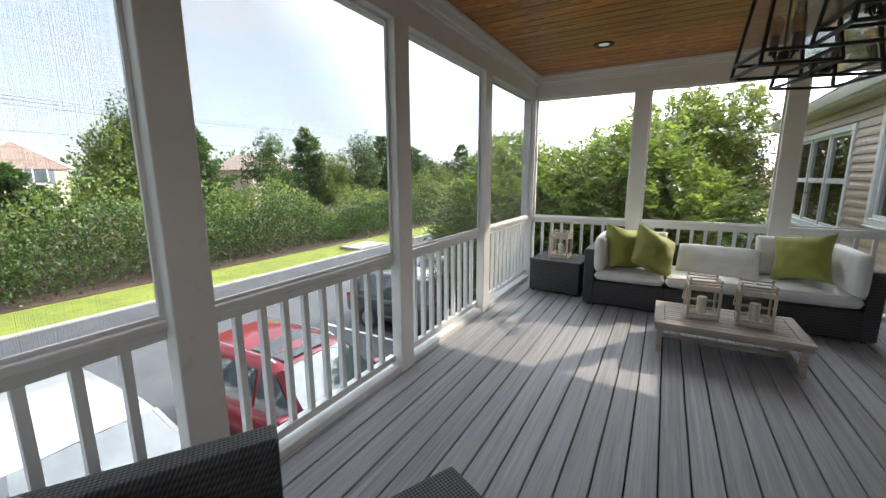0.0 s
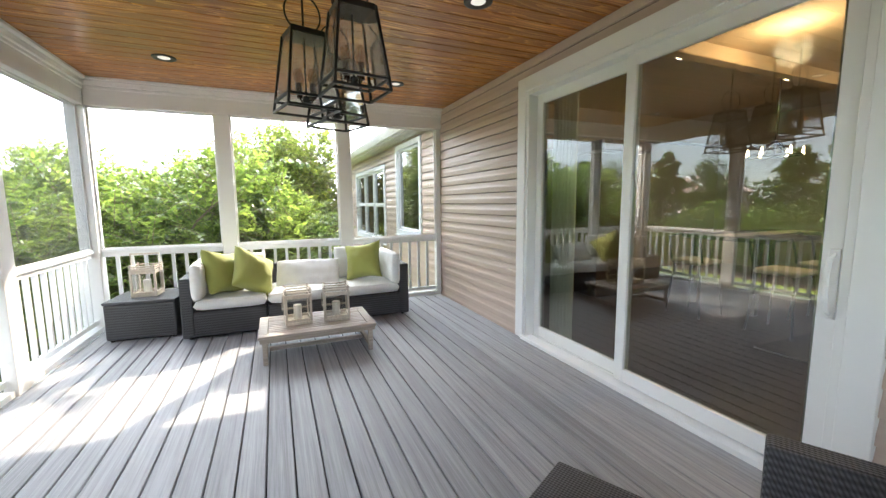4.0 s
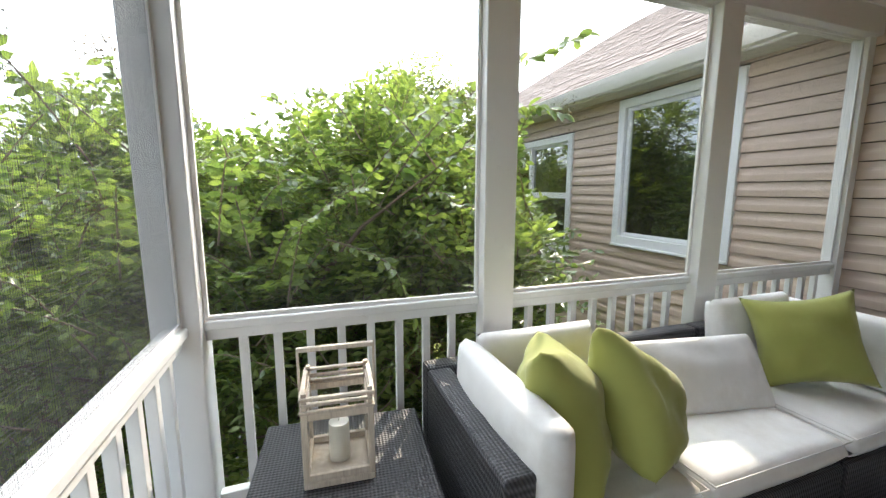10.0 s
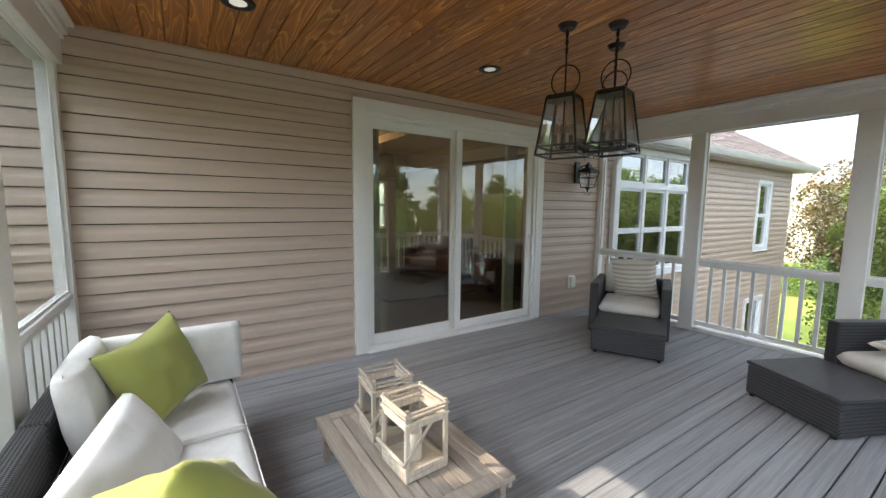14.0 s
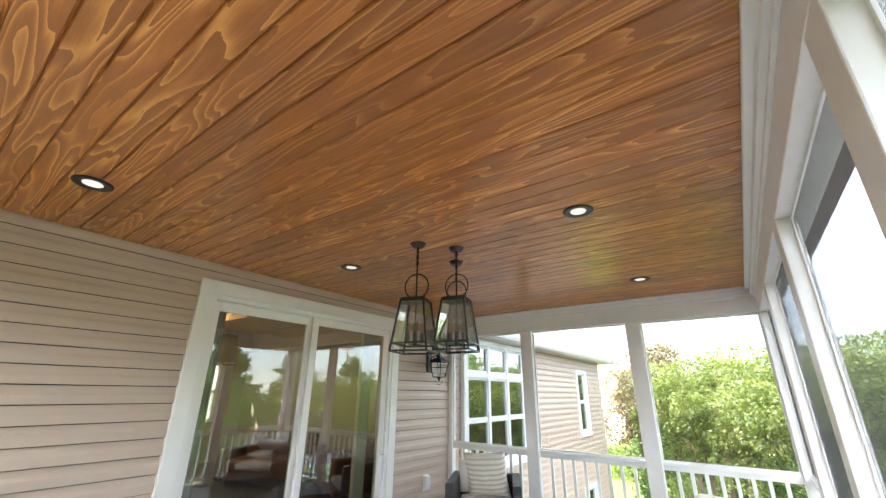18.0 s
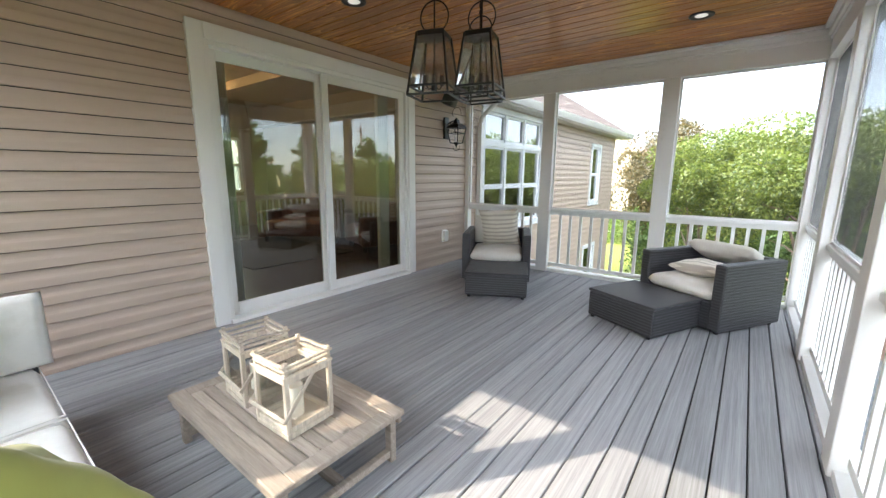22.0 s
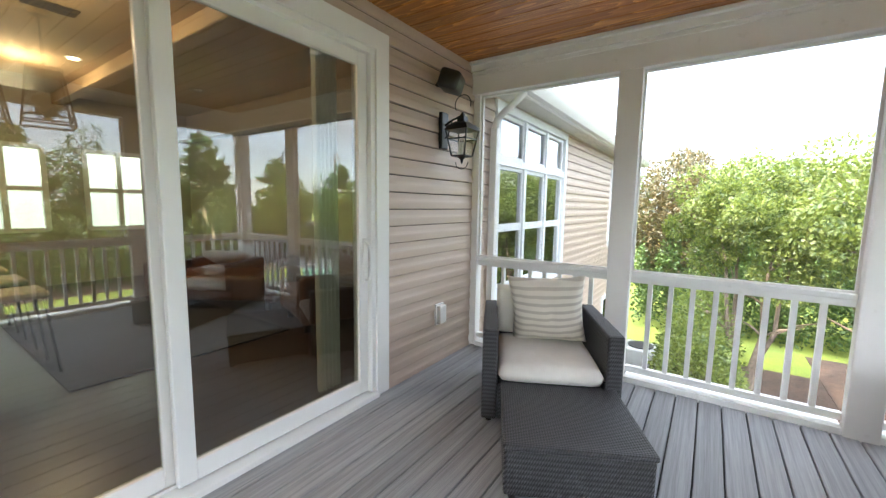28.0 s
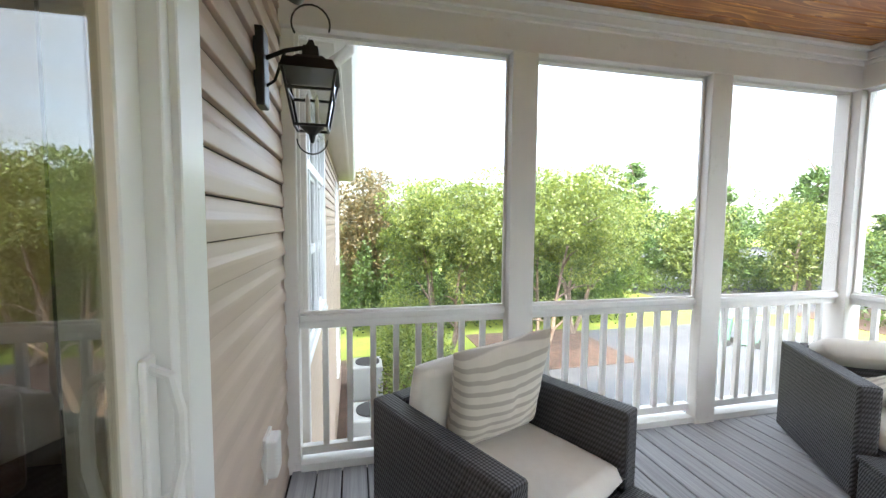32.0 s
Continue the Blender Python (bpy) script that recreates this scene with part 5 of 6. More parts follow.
    dark = paint("dark_furniture", (0.02, 0.018, 0.016), 0.5)
    def couch(m, mat, label, w=1.7):
        t = thing("couch", label, "sofa", m, "room seating")
        part("seat", box(-w / 2 + 0.16, -0.4, 0.12, w / 2 - 0.16, 0.42, 0.45, 0.06, 3), mat, t)
        part("backrest", box(-w / 2 + 0.16, -0.5, 0.12, w / 2 - 0.16, -0.28, 0.85, 0.07, 3), mat, t)
        for s in (-1, 1):
            part("armrest", box(min(s * w / 2, s * (w / 2 - 0.18)), -0.5, 0.1, max(s * w / 2, s * (w / 2 - 0.18)), 0.42, 0.62, 0.06, 3), mat, t)
            part("leg", box(s * (w / 2 - 0.15) - 0.03, -0.4, 0, s * (w / 2 - 0.15) + 0.03, -0.34, 0.12), dark, t)
            part("leg", box(s * (w / 2 - 0.15) - 0.03, 0.3, 0, s * (w / 2 - 0.15) + 0.03, 0.36, 0.12), dark, t)
    couch(pose(6.3, -0.6, 0, 0, 0, 35), leather, "brown leather loveseat in the dim living room")
    couch(pose(4.6, -0.9, 0, 0, 0, -20), leather, "brown leather armchair in the dim living room", 1.0)
    rug = tagged(part("rug", box(4.6, -0.4, -0.001, 7.2, 1.4, 0.012), fabric("rug_wool", (0.03, 0.026, 0.034))), "dark grey wool rug", "rug")
    t = thing("dining_table", "dark dining table with pale runner", "table")
    part("tabletop", box(5.6, 1.9, 0.88, 7.6, 2.9, 0.93, 0.01), dark, t)
    for x in (5.7, 7.45):
        for y in (2.0, 2.75):
            part("leg", box(x, y, 0, x + 0.07, y + 0.07, 0.88), dark, t)
    tagged(part("table_runner", box(5.7, 2.25, 0.932, 7.5, 2.55, 0.936), cream), "pale cloth runner on the table", "runner")
    def stool(m):
        t = thing("bar_stool", "thin black metal bar stool with cream seat", "stool", m, "bar stools")
        part("seat", box(-0.2, -0.2, 0.62, 0.2, 0.2, 0.68, 0.03, 2), cream, t)
        for sx in (-1, 1):
            for sy in (-1, 1):
                bm = bmesh.new()
                add_tube(bm, [(sx * 0.16, sy * 0.16, 0.62), (sx * 0.21, sy * 0.21, 0.0)], 0.012, 6)
                part("leg", bm, M_BLACK, t)
        bm = bmesh.new()
        add_tube(bm, [(-0.19, -0.18, 0.66), (-0.19, -0.24, 0.95), (0.0, -0.28, 1.0), (0.19, -0.24, 0.95), (0.19, -0.18, 0.66)], 0.012, 6)
        part("backrest", bm, M_BLACK, t)
    for x in (5.3, 6.1, 6.9):
        stool(pose(x, 1.55, 0, 0, 0, 180))
    stool(pose(5.2, 2.4, 0, 0, 0, -90))
    # curtains by the glass
    cur = fabric("sage_curtain", (0.60, 0.61, 0.53))
    for ya, yb in ((2.22, 2.50), (0.16, 0.36)):
        bm = bmesh.new()
        n = 40
        lo_, hi_ = [], []
        for k in range(n + 1):
            yy = ya + (yb - ya) * k / n
            xx = WALL_X + 0.32 + 0.035 * math.sin(k * 2 * math.pi / 7)
            lo_.append(bm.verts.new((xx, yy, 0.02))); hi_.append(bm.verts.new((xx * 1.0, yy, 2.5)))
        for k in range(n):
            bm.faces.new((lo_[k], lo_[k + 1], hi_[k + 1], hi_[k]))
        tagged(part("curtain", bm, cur, smooth=True), "sage green drape hanging beside the door glass", "curtain", "door curtains")
    # bare point lights added as warm fill; no fixture hangs at these spots
    for lx, ly, e in ((5.2, 1.6, 3.4), (7.6, 1.0, 3.0)):
        lamp = new("room_fill_light", bpy.data.lights.new("room_fill_light", "POINT"))
        lamp.data.energy, lamp.data.color, lamp.data.shadow_soft_size = e, (1.0, 0.72, 0.42), 0.15
        lamp.location = (lx, ly, zc - 0.25)


room()

# ---- plants ----
def leaf_mesh(name, pos, axis, side, length, width, mat, fold=0.18, oval=False):
    """Many folded leaves in one mesh: base, edges, tip and midrib; oval ones have a rounder outline."""
    pos, axis, side = (np.asarray(a, dtype=np.float64) for a in (pos, axis, side))
    n = len(pos)
    axis /= np.linalg.norm(axis, axis=1, keepdims=True) + 1e-9
    side -= axis * (side * axis).sum(1, keepdims=True)
    side /= np.linalg.norm(side, axis=1, keepdims=True) + 1e-9
    up = np.cross(axis, side)
    length = np.broadcast_to(np.asarray(length, dtype=np.float64), (n,))[:, None]
    width = np.broadcast_to(np.asarray(width, dtype=np.float64), (n,))[:, None]
    def at(along, across, lift):
        return pos + axis * length * along + side * width * across + up * (width * abs(across) * 2 * fold - length * lift)
    if oval:
        v = np.stack([at(0, 0, 0), at(0.26, 0.40, 0), at(0.60, 0.44, 0.02), at(0.85, 0.22, 0.05), at(1.0, 0, 0.10), at(0.85, -0.22, 0.05), at(0.60, -0.44, 0.02), at(0.26, -0.40, 0), at(0.5, 0, 0.015)], 1).reshape(-1, 3)
        tri = np.array([[k, (k + 1) % 8, 8] for k in range(8)])
        step_ = 9
    else:
        v = np.stack([at(0, 0, 0), at(0.45, 0.5, 0), at(1.0, 0, 0.08), at(0.45, -0.5, 0), at(0.45, 0, 0.01)], 1).reshape(-1, 3)
        tri = np.array([[0, 1, 4], [1, 2, 4], [2, 3, 4], [3, 0, 4]])
        step_ = 5
    f = (tri[None] + (np.arange(n) * step_)[:, None, None]).reshape(-1, 3)
    me = bpy.data.meshes.new(name)
    me.vertices.add(len(v))
    me.vertices.foreach_set("co", v.ravel())
    me.loops.add(f.size)
    me.loops.foreach_set("vertex_index", f.ravel().astype(np.int32))
    me.polygons.add(len(f))
    me.polygons.foreach_set("loop_start", np.arange(0, f.size, 3, dtype=np.int32))
    me.polygons.foreach_set("loop_total", np.full(len(f), 3, dtype=np.int32))
    me.update(calc_edges=True)
    me.materials.append(mat)
    return me


def lumpy_points(rng, n, centre, radii, lumps, shell=0.5):
    """Points in a crown made of several overlapping lumps."""
    centre, radii = np.array(centre), np.array(radii)
    d = rng.normal(size=(lumps, 3))
    d /= np.linalg.norm(d, axis=1, keepdims=True)
    c = centre + d * radii * rng.uniform(0.3, 0.82, (lumps, 1))
    r = rng.uniform(0.14, 0.32, lumps)
    k = rng.integers(0, lumps, n)
    q = rng.normal(size=(n, 3))
    q /= np.linalg.norm(q, axis=1, keepdims=True)
    rad = (shell + (1 - shell) * rng.uniform(0, 1, (n, 1)) ** 0.5)
    return c[k] + q * rad * r[k][:, None] * radii, q


def branchy_trunk(rng, x, y, z0, z1, r, spread, stems=1, mat=None, forks=5):
    bm = bmesh.new()
    for s in range(stems):
        ang = 2 * math.pi * s / stems + rng.uniform(0, 1)
        lean = spread * (0.5 if stems > 1 else 0.05)
        top = Vector((x + lean * math.cos(ang), y + lean * math.sin(ang), z1))
        base = Vector((x + 0.12 * (stems > 1) * math.cos(ang), y + 0.12 * (stems > 1) * math.sin(ang), z0 - 0.1))
        pts = [base.lerp(top, t) + Vector((rng.normal(), rng.normal(), 0)) * 0.06 * (z1 - z0) * 0.2 for t in np.linspace(0, 1, 6)]
        add_tube(bm, pts, [r * (1 - 0.14 * i) for i in range(6)], 7)
        for k in range(forks):
            p = pts[2 + k % 4]
            a2 = ang + rng.uniform(-1.6, 1.6)
            L = spread * rng.uniform(0.3, 0.6)
            q = p + Vector((math.cos(a2) * L, math.sin(a2) * L, L * rng.uniform(0.4, 1.1)))
            add_tube(bm, [p, p.lerp(q, 0.5) + Vector((0, 0, 0.1 * L)), q], [r * 0.45, r * 0.3, r * 0.12], 5)
    return bm


def tree(name, label, x, y, top, radius, n, leaf, mat, seed, stems=1, low=0.25, conical=False, lumps=60, droop=0.2):
    rng = np.random.default_rng(seed)
    t = thing(name, label, "tree", group="trees around the house")
    H = top - GROUND
    part("trunk", branchy_trunk(rng, x, y, GROUND, GROUND + H * (0.9 if conical else 0.65), 0.03 * H ** 0.8 / stems ** 0.4, radius * 0.7, stems), M_BARK, t)
    if conical:
        limbs = 84
        hb = np.sort(rng.uniform(0, 1, limbs)) ** 0.85
        ab = np.arange(limbs) * 2.4 + rng.normal(0, 0.5, limbs)
        lb = radius * np.clip(1.03 - hb, 0.03, 1) ** 0.75 * rng.uniform(0.5, 1.12, limbs)
        k = rng.choice(limbs, n, p=(lb + 0.25) / (lb + 0.25).sum())
        u = rng.uniform(0.15, 1, n) ** 0.7
        wide = 0.10 + 0.13 * lb[k] * (1.1 - u)
        ang = ab[k] + rng.normal(0, 0.05, n)
        pos = np.stack([x + lb[k] * u * np.cos(ang), y + lb[k] * u * np.sin(ang), GROUND + H * (low + (0.97 - low) * hb[k]) + lb[k] * (0.35 * u ** 2 - 0.1 * u)], 1)
        pos += rng.normal(0, 1, (n, 3)) * wide[:, None] * np.array([1, 1, 0.55])
        out = np.stack([np.cos(ang), np.sin(ang), np.full(n, 0.3)], 1)
    else:
        pos, out = lumpy_points(rng, n, (x, y, GROUND + H * (1 + low) / 2), (radius, radius, H * (1 - low) / 2), lumps)
    ax = out + rng.normal(0, 0.7, (n, 3)) + np.array([0, 0, -droop])
    me = leaf_mesh("crown", pos, ax, rng.normal(size=(n, 3)), leaf * rng.uniform(0.6, 1.3, n), leaf * 0.55 * rng.uniform(0.7, 1.2, n), mat)
    part("crown", me, mat, t)
    return t


def myrtle(label, x, y, top, radius, twigs, seed, mat, lean=(0, 0), leaf=0.06, base=-0.6, trunk=True):
    """Crape myrtle near the porch: arching twigs, leaves in pairs along them, seed heads at some tips."""
    rng = np.random.default_rng(seed)
    t = thing("crape_myrtle", label, "tree", group="trees around the house")
    if trunk:
        part("trunk", branchy_trunk(rng, x, y, GROUND, min(top - 1.8, 0.6), 0.05, radius, 5, forks=6), M_BARK, t)
    mid = (top + base) / 2
    c, out = lumpy_points(rng, twigs, (x, y, mid), (radius, radius, (top - base) / 2), 40, 0.35)
    c[:, 0] += lean[0] * (c[:, 2] - mid)
    c[:, 1] += lean[1] * (c[:, 2] - mid)
    keep = c[:, 1] > NORTH + 0.55 if y > 0 else c[:, 1] < SOUTH - 0.5
    c, out = c[keep], out[keep]
    m = len(c)
    dirs = out + rng.normal(0, 0.45, (m, 3)) + np.array([0, 0, 0.45])
    dirs /= np.linalg.norm(dirs, axis=1, keepdims=True)
    L = rng.uniform(0.28, 0.6, m)
    pairs = 8
    P, A, S, stems = [], [], [], []
    for k in range(pairs):
        u = (k + 0.6) / pairs
        p = c + dirs * (L * u)[:, None] + np.array([0, 0, -0.22]) * ((L * u) ** 2)[:, None] * 2
        side = np.cross(dirs, rng.normal(0, 0.15, (m, 3)) + np.array([0.0, 0, 1]))
        side /= np.linalg.norm(side, axis=1, keepdims=True) + 1e-9
        for s in (-1, 1):
            P.append(p); A.append(side * s + dirs * 0.55 + rng.normal(0, 0.25, (m, 3)) + np.array([0, 0, -0.15])); S.append(dirs + rng.normal(0, 0.3, (m, 3)))
    P, A, S = np.concatenate(P), np.concatenate(A), np.concatenate(S)
    # nothing may reach into the porch or the house
    ok = ((P[:, 1] > NORTH + 0.22) if y > 0 else (P[:, 1] < SOUTH - 0.22)) & ((P[:, 0] < EAVE_X - 0.6) | (P[:, 2] < -10))
    P, A, S = P[ok], A[ok], S[ok]
    n = len(P)
    tagged(part("foliage", leaf_mesh("foliage", P, A, S, leaf * rng.uniform(0.65, 1.25, n), leaf * 0.5 * rng.uniform(0.8, 1.2, n), mat, oval=seed == 3), mat, t), kind="stuff")
    tips = c + dirs * L[:, None] + np.array([0, 0, -0.22]) * (L ** 2)[:, None] * 2
    tw = leaf_mesh("twigs", c, tips - c, rng.normal(size=(m, 3)), np.linalg.norm(tips - c, axis=1), np.full(m, 0.007), M_BARK, 0.5)
    tagged(part("twig_growth", tw, M_BARK, t), kind="stuff")
    pick = np.where((tips[:, 2] > mid) & (rng.uniform(0, 1, m) < 0.10) & (tips[:, 0] < EAVE_X - 0.75) & (tips[:, 1] > NORTH + 0.6 if y > 0 else tips[:, 1] < SOUTH - 0.6))[0]
    if len(pick):
        reps = 26
        q = np.repeat(tips[pick], reps, 0) + rng.normal(0, 0.045, (len(pick) * reps, 3)) + np.array([0, 0, 0.03])
        tagged(part("seed_growth", leaf_mesh("seed_growth", q, rng.normal(size=q.shape), rng.normal(size=q.shape), 0.014, 0.012, M_LEAF_RUST, 0.6), M_LEAF_RUST, t, "brown dried seed heads"), kind="stuff")
    return t


def hedge(label, pts, h, depth, n, leaf, mat, seed):
    """A clipped-out hedge row: leaves in a lumpy band."""
    rng = np.random.default_rng(seed)
    (xa, ya), (xb, yb) = pts
    u = rng.uniform(0, 1, n)
    v = rng.uniform(-1, 1, n)
    w = rng.uniform(0, 1, n) ** 0.7
    bump_ = 1 + 0.20 * np.sin(u * 61 + seed) + 0.18 * np.sin(u * 23 + 2) + 0.12 * np.sin(u * 97 + 1) + 0.1 * np.sin(u * 149)
    z = GROUND + w * h * bump_ * (1 - 0.35 * v ** 2)
    swell = np.sqrt(np.clip(1 - (w - 0.35) ** 2, 0.2, 1)) * (1 + 0.15 * np.sin(u * 83))
    dx, dy = xb - xa, yb - ya
    L = math.hypot(dx, dy)
    nx, ny = -dy / L, dx / L
    pos = np.stack([xa + dx * u + nx * v * depth / 2 * swell, ya + dy * u + ny * v * depth / 2 * swell, z], 1)
    ax = np.stack([nx * v + 0 * u, ny * v + 0 * u, 0.4 + 0 * u], 1) + rng.normal(0, 0.6, (n, 3))
    me = leaf_mesh("hedge", pos, ax, rng.normal(size=(n, 3)), leaf * rng.uniform(0.6, 1.3, n), leaf * 0.6, mat)
    return tagged(part("hedge", me, mat), label, "hedge", kind="stuff")


def sprig(tree_, pts, leaf, seed, seeds=False):
    """An arching shoot of the myrtle: a tapered stem with leaves in pairs, dried seeds at some tips."""
    rng = np.random.default_rng(seed)
    p = [Vector(q) for q in pts]
    line = []
    for i in range(len(p) - 1):
        a, b, c, d = p[max(i - 1, 0)], p[i], p[i + 1], p[min(i + 2, len(p) - 1)]
        for u in (0, 0.25, 0.5, 0.75):
            line.append(0.5 * (2 * b + (c - a) * u + (2 * a - 5 * b + 4 * c - d) * u ** 2 + (3 * b - a - 3 * c + d) * u ** 3))
    line.append(p[-1])
    bm = bmesh.new()
    add_tube(bm, line, [0.006 - 0.004 * i / len(line) for i in range(len(line))], 6)
    part("branch", bm, M_BARK, tree_, smooth=True)
    P, A, S = [], [], []
    run, nxt = 0.0, 0.08
    for a, b in zip(line[:-1], line[1:]):
        d = (b - a)
        run += d.length
        while run > nxt:
            nxt += leaf * rng.uniform(0.34, 0.46)
            q = b - d * ((run - nxt) / max(d.length, 1e-6)) if run > nxt else b
            side = d.normalized().cross(Vector((0, 0, 1)) + Vector(rng.normal(0, 0.3, 3))).normalized()
            for s_ in (-1, 1):
                P.append(q); A.append(side * s_ + d.normalized() * 0.45 + Vector((0, 0, -0.3)) + Vector(rng.normal(0, 0.2, 3))); S.append(d.normalized() + Vector(rng.normal(0, 0.35, 3)))
    P, A, S = np.array(P), np.array(A), np.array(S)
    tagged(part("shoot_leaves", leaf_mesh("shoot_leaves", P, A, S, leaf * rng.uniform(0.75, 1.15, len(P)), leaf * 0.52 * rng.uniform(0.85, 1.15, len(P)), M_LEAF_NEAR, 0.14, True), M_LEAF_NEAR, tree_), kind="stuff")
    if seeds:
        q = np.array(line[-1]) + rng.normal(0, 1, (90, 3)) * np.array([0.05, 0.05, 0.06]) + np.array([0.02, 0, 0.02])
        tagged(part("seed_growth", leaf_mesh("seed_growth", q, rng.normal(size=q.shape), rng.normal(size=q.shape), 0.015, 0.013, M_LEAF_RUST, 0.6), M_LEAF_RUST, tree_, "brown dried seed heads"), kind="stuff")


# near trees beyond the north railing
big = myrtle("large leafy crape myrtle beside the porch with dried seed heads", -0.5, 7.1, 2.45, 2.1, 6500, 3, M_LEAF_NEAR, base=-2.2, leaf=0.08)
myrtle("crape myrtle thicket with pale green new growth", -2.7, 7.9, 2.25, 2.2, 5500, 4, M_LEAF_NEAR, base=-2.0, leaf=0.078)
myrtle("bright green crape myrtle rising above the others", 0.9, 9.2, 3.35, 1.5, 3000, 5, M_LEAF_LIGHT, base=-0.4, leaf=0.075)
myrtle("crape myrtle by the lot, thinning at the top", -4.6, 10.5, 2.0, 2.2, 3500, 6, M_LEAF_NEAR, base=-2.4, leaf=0.08)
SHOOTS = [((-0.35, 5.9, 1.3), (-0.1, 5.6, 1.75), (0.35, 5.5, 2.15), (0.75, 5.5, 2.36), (1.08, 5.5, 2.52)),
          ((0.0, 5.9, 1.4), (0.35, 5.65, 1.85), (0.7, 5.6, 2.02), (1.0, 5.6, 1.98)),
          ((-1.5, 6.0, 1.2), (-1.85, 5.7, 1.7), (-2.1, 5.6, 1.95), (-2.35, 5.6, 2.0)),
          ((-0.6, 5.7, 1.3), (-0.4, 5.5, 1.6), (-0.2, 5.45, 1.85), (0.1, 5.45, 2.0)),
          ((-0.75, 5.6, 1.1), (-0.42, 5.35, 0.98), (-0.30, 5.3, 0.75), (-0.2, 5.3, 0.45)),
          ((0.0, 5.9, 1.2), (0.3, 5.6, 1.3), (0.55, 5.5, 1.25), (0.74, 5.45, 1.08)),
          ((-0.3, 5.9, 0.9), (0.0, 5.6, 0.95), (0.3, 5.5, 0.85), (0.5, 5.45, 0.62)),
          ((0.0, 5.9, 1.5), (0.2, 5.65, 1.7), (0.42, 5.5, 1.72), (0.6, 5.45, 1.6))]
for i, pts in enumerate(SHOOTS):
    sprig(big, pts, 0.11 if i < 2 else 0.095, 400 + i, i in (0, 1, 2, 3))
rng = np.random.default_rng(77)
for i in range(120):
    q = Vector((rng.uniform(-2.6, 0.75), rng.uniform(5.3, 6.1), rng.uniform(-0.7, 1.75)))
    d = Vector((rng.uniform(-0.6, 0.6), rng.uniform(-0.35, 0.1), rng.uniform(0.1, 0.8))).normalized()
    L = rng.uniform(0.35, 0.7)
    sprig(big, (q, q + d * L * 0.5, q + d * L * 0.85 - Vector((0, 0, 0.05)), q + d * L * 1.05 - Vector((0, 0, 0.14))), 0.078, 500 + i, i % 6 == 0)
tree("broadleaf_tree", "tall broadleaf tree behind the porch shrubs", -0.6, 15.5, 4.2, 3.0, 14000, 0.16, M_LEAF_LIGHT, 31, 1, 0.15)
tree("broadleaf_tree", "tall dark tree with rusty leaves behind the shrubs", 1.9, 16.0, 4.5, 2.3, 12000, 0.14, M_LEAF_RUST, 32, 1, 0.2)
tree("broadleaf_tree", "mid-green tree beyond the parking lot", -5.5, 18.0, 3.4, 2.8, 9000, 0.18, M_LEAF_NEAR, 33, 1, 0.1)
tree("broadleaf_tree", "mid-green tree beyond the parking lot", -9.5, 24.0, 3.2, 3.0, 9000, 0.2, M_LEAF_LIGHT, 34, 1, 0.1)
# west: hedge along the verge, trees behind it
hedge("thick dark green hedge along the verge", ((-20.2, -12), (-20.2, 75)), 2.7, 2.8, 70000, 0.17, M_LEAF_HEDGE, 7)
hedge("second hedge row of lighter shrubs", ((-22.4, -12), (-22.4, 80)), 3.6, 3.2, 40000, 0.22, M_LEAF_NEAR, 8)
rng = np.random.default_rng(90)
k = 0
for y in np.arange(-12, 76, 3.0):
    x = -25.0 - rng.uniform(0, 3.5)
    top = rng.uniform(4.4, 6.8)
    if y in (6.0, 18.0):
        top = 1.7
    if k % 3 == 1:
        tree("broadleaf_tree", "mid-green broadleaf tree behind the hedge", x, y + rng.uniform(-1, 1), top - 0.6, 2.4, 8000, 0.2, M_LEAF_LIGHT, 100 + k, 1, 0.1)
    elif k % 3 == 2:
        tree("broadleaf_tree", "dark green broadleaf tree behind the hedge", x, y + rng.uniform(-1, 1), top - 0.3, 2.3, 8000, 0.2, M_LEAF_HEDGE, 100 + k, 1, 0.1)
    else:
        tree("pine_tree", "young pine tree behind the hedge", x, y + rng.uniform(-1, 1), top + 0.5, 3.0, 9000, 0.26, M_LEAF_PINE, 100 + k, 1, 0.2, True)
    k += 1
hedge("far woods along the horizon to the west", ((-70, -60), (-60, 120)), 7.0, 6.0, 16000, 0.7, M_LEAF_PINE, 17)
hedge("far woods along the horizon to the north", ((-60, 95), (60, 80)), 8.0, 6.0, 12000, 0.7, M_LEAF_PINE, 18)
hedge("far woods along the horizon to the south", ((-75, -60), (40, -62)), 7.5, 6.0, 12000, 0.7, M_LEAF_PINE, 19)
# south: yard trees
tree("broadleaf_tree", "light green yard tree with thin branching trunk", -2.4, -8.8, 3.3, 2.9, 36000, 0.10, M_LEAF_LIGHT, 201, 4, 0.40, lumps=46)
tree("broadleaf_tree", "light green yard tree with slender forked trunk", -0.1, -9.6, 2.9, 2.2, 22000, 0.10, M_LEAF_LIGHT, 202, 4, 0.38, lumps=34)
tree("broadleaf_tree", "yellow-green yard tree beside the drive", -6.2, -13.0, 4.0, 2.9, 15000, 0.13, M_LEAF_LIGHT, 203, 3, 0.22)
tree("broadleaf_tree", "tall dark magnolia with rusty leaves", 2.0, -16.5, 4.4, 2.7, 22000, 0.14, M_LEAF_RUST, 204, 1, 0.1)
tree("broadleaf_tree", "dark green tree behind the yard", -0.2, -17.5, 4.1, 2.4, 11000, 0.16, M_LEAF_NEAR, 205, 1, 0.1)
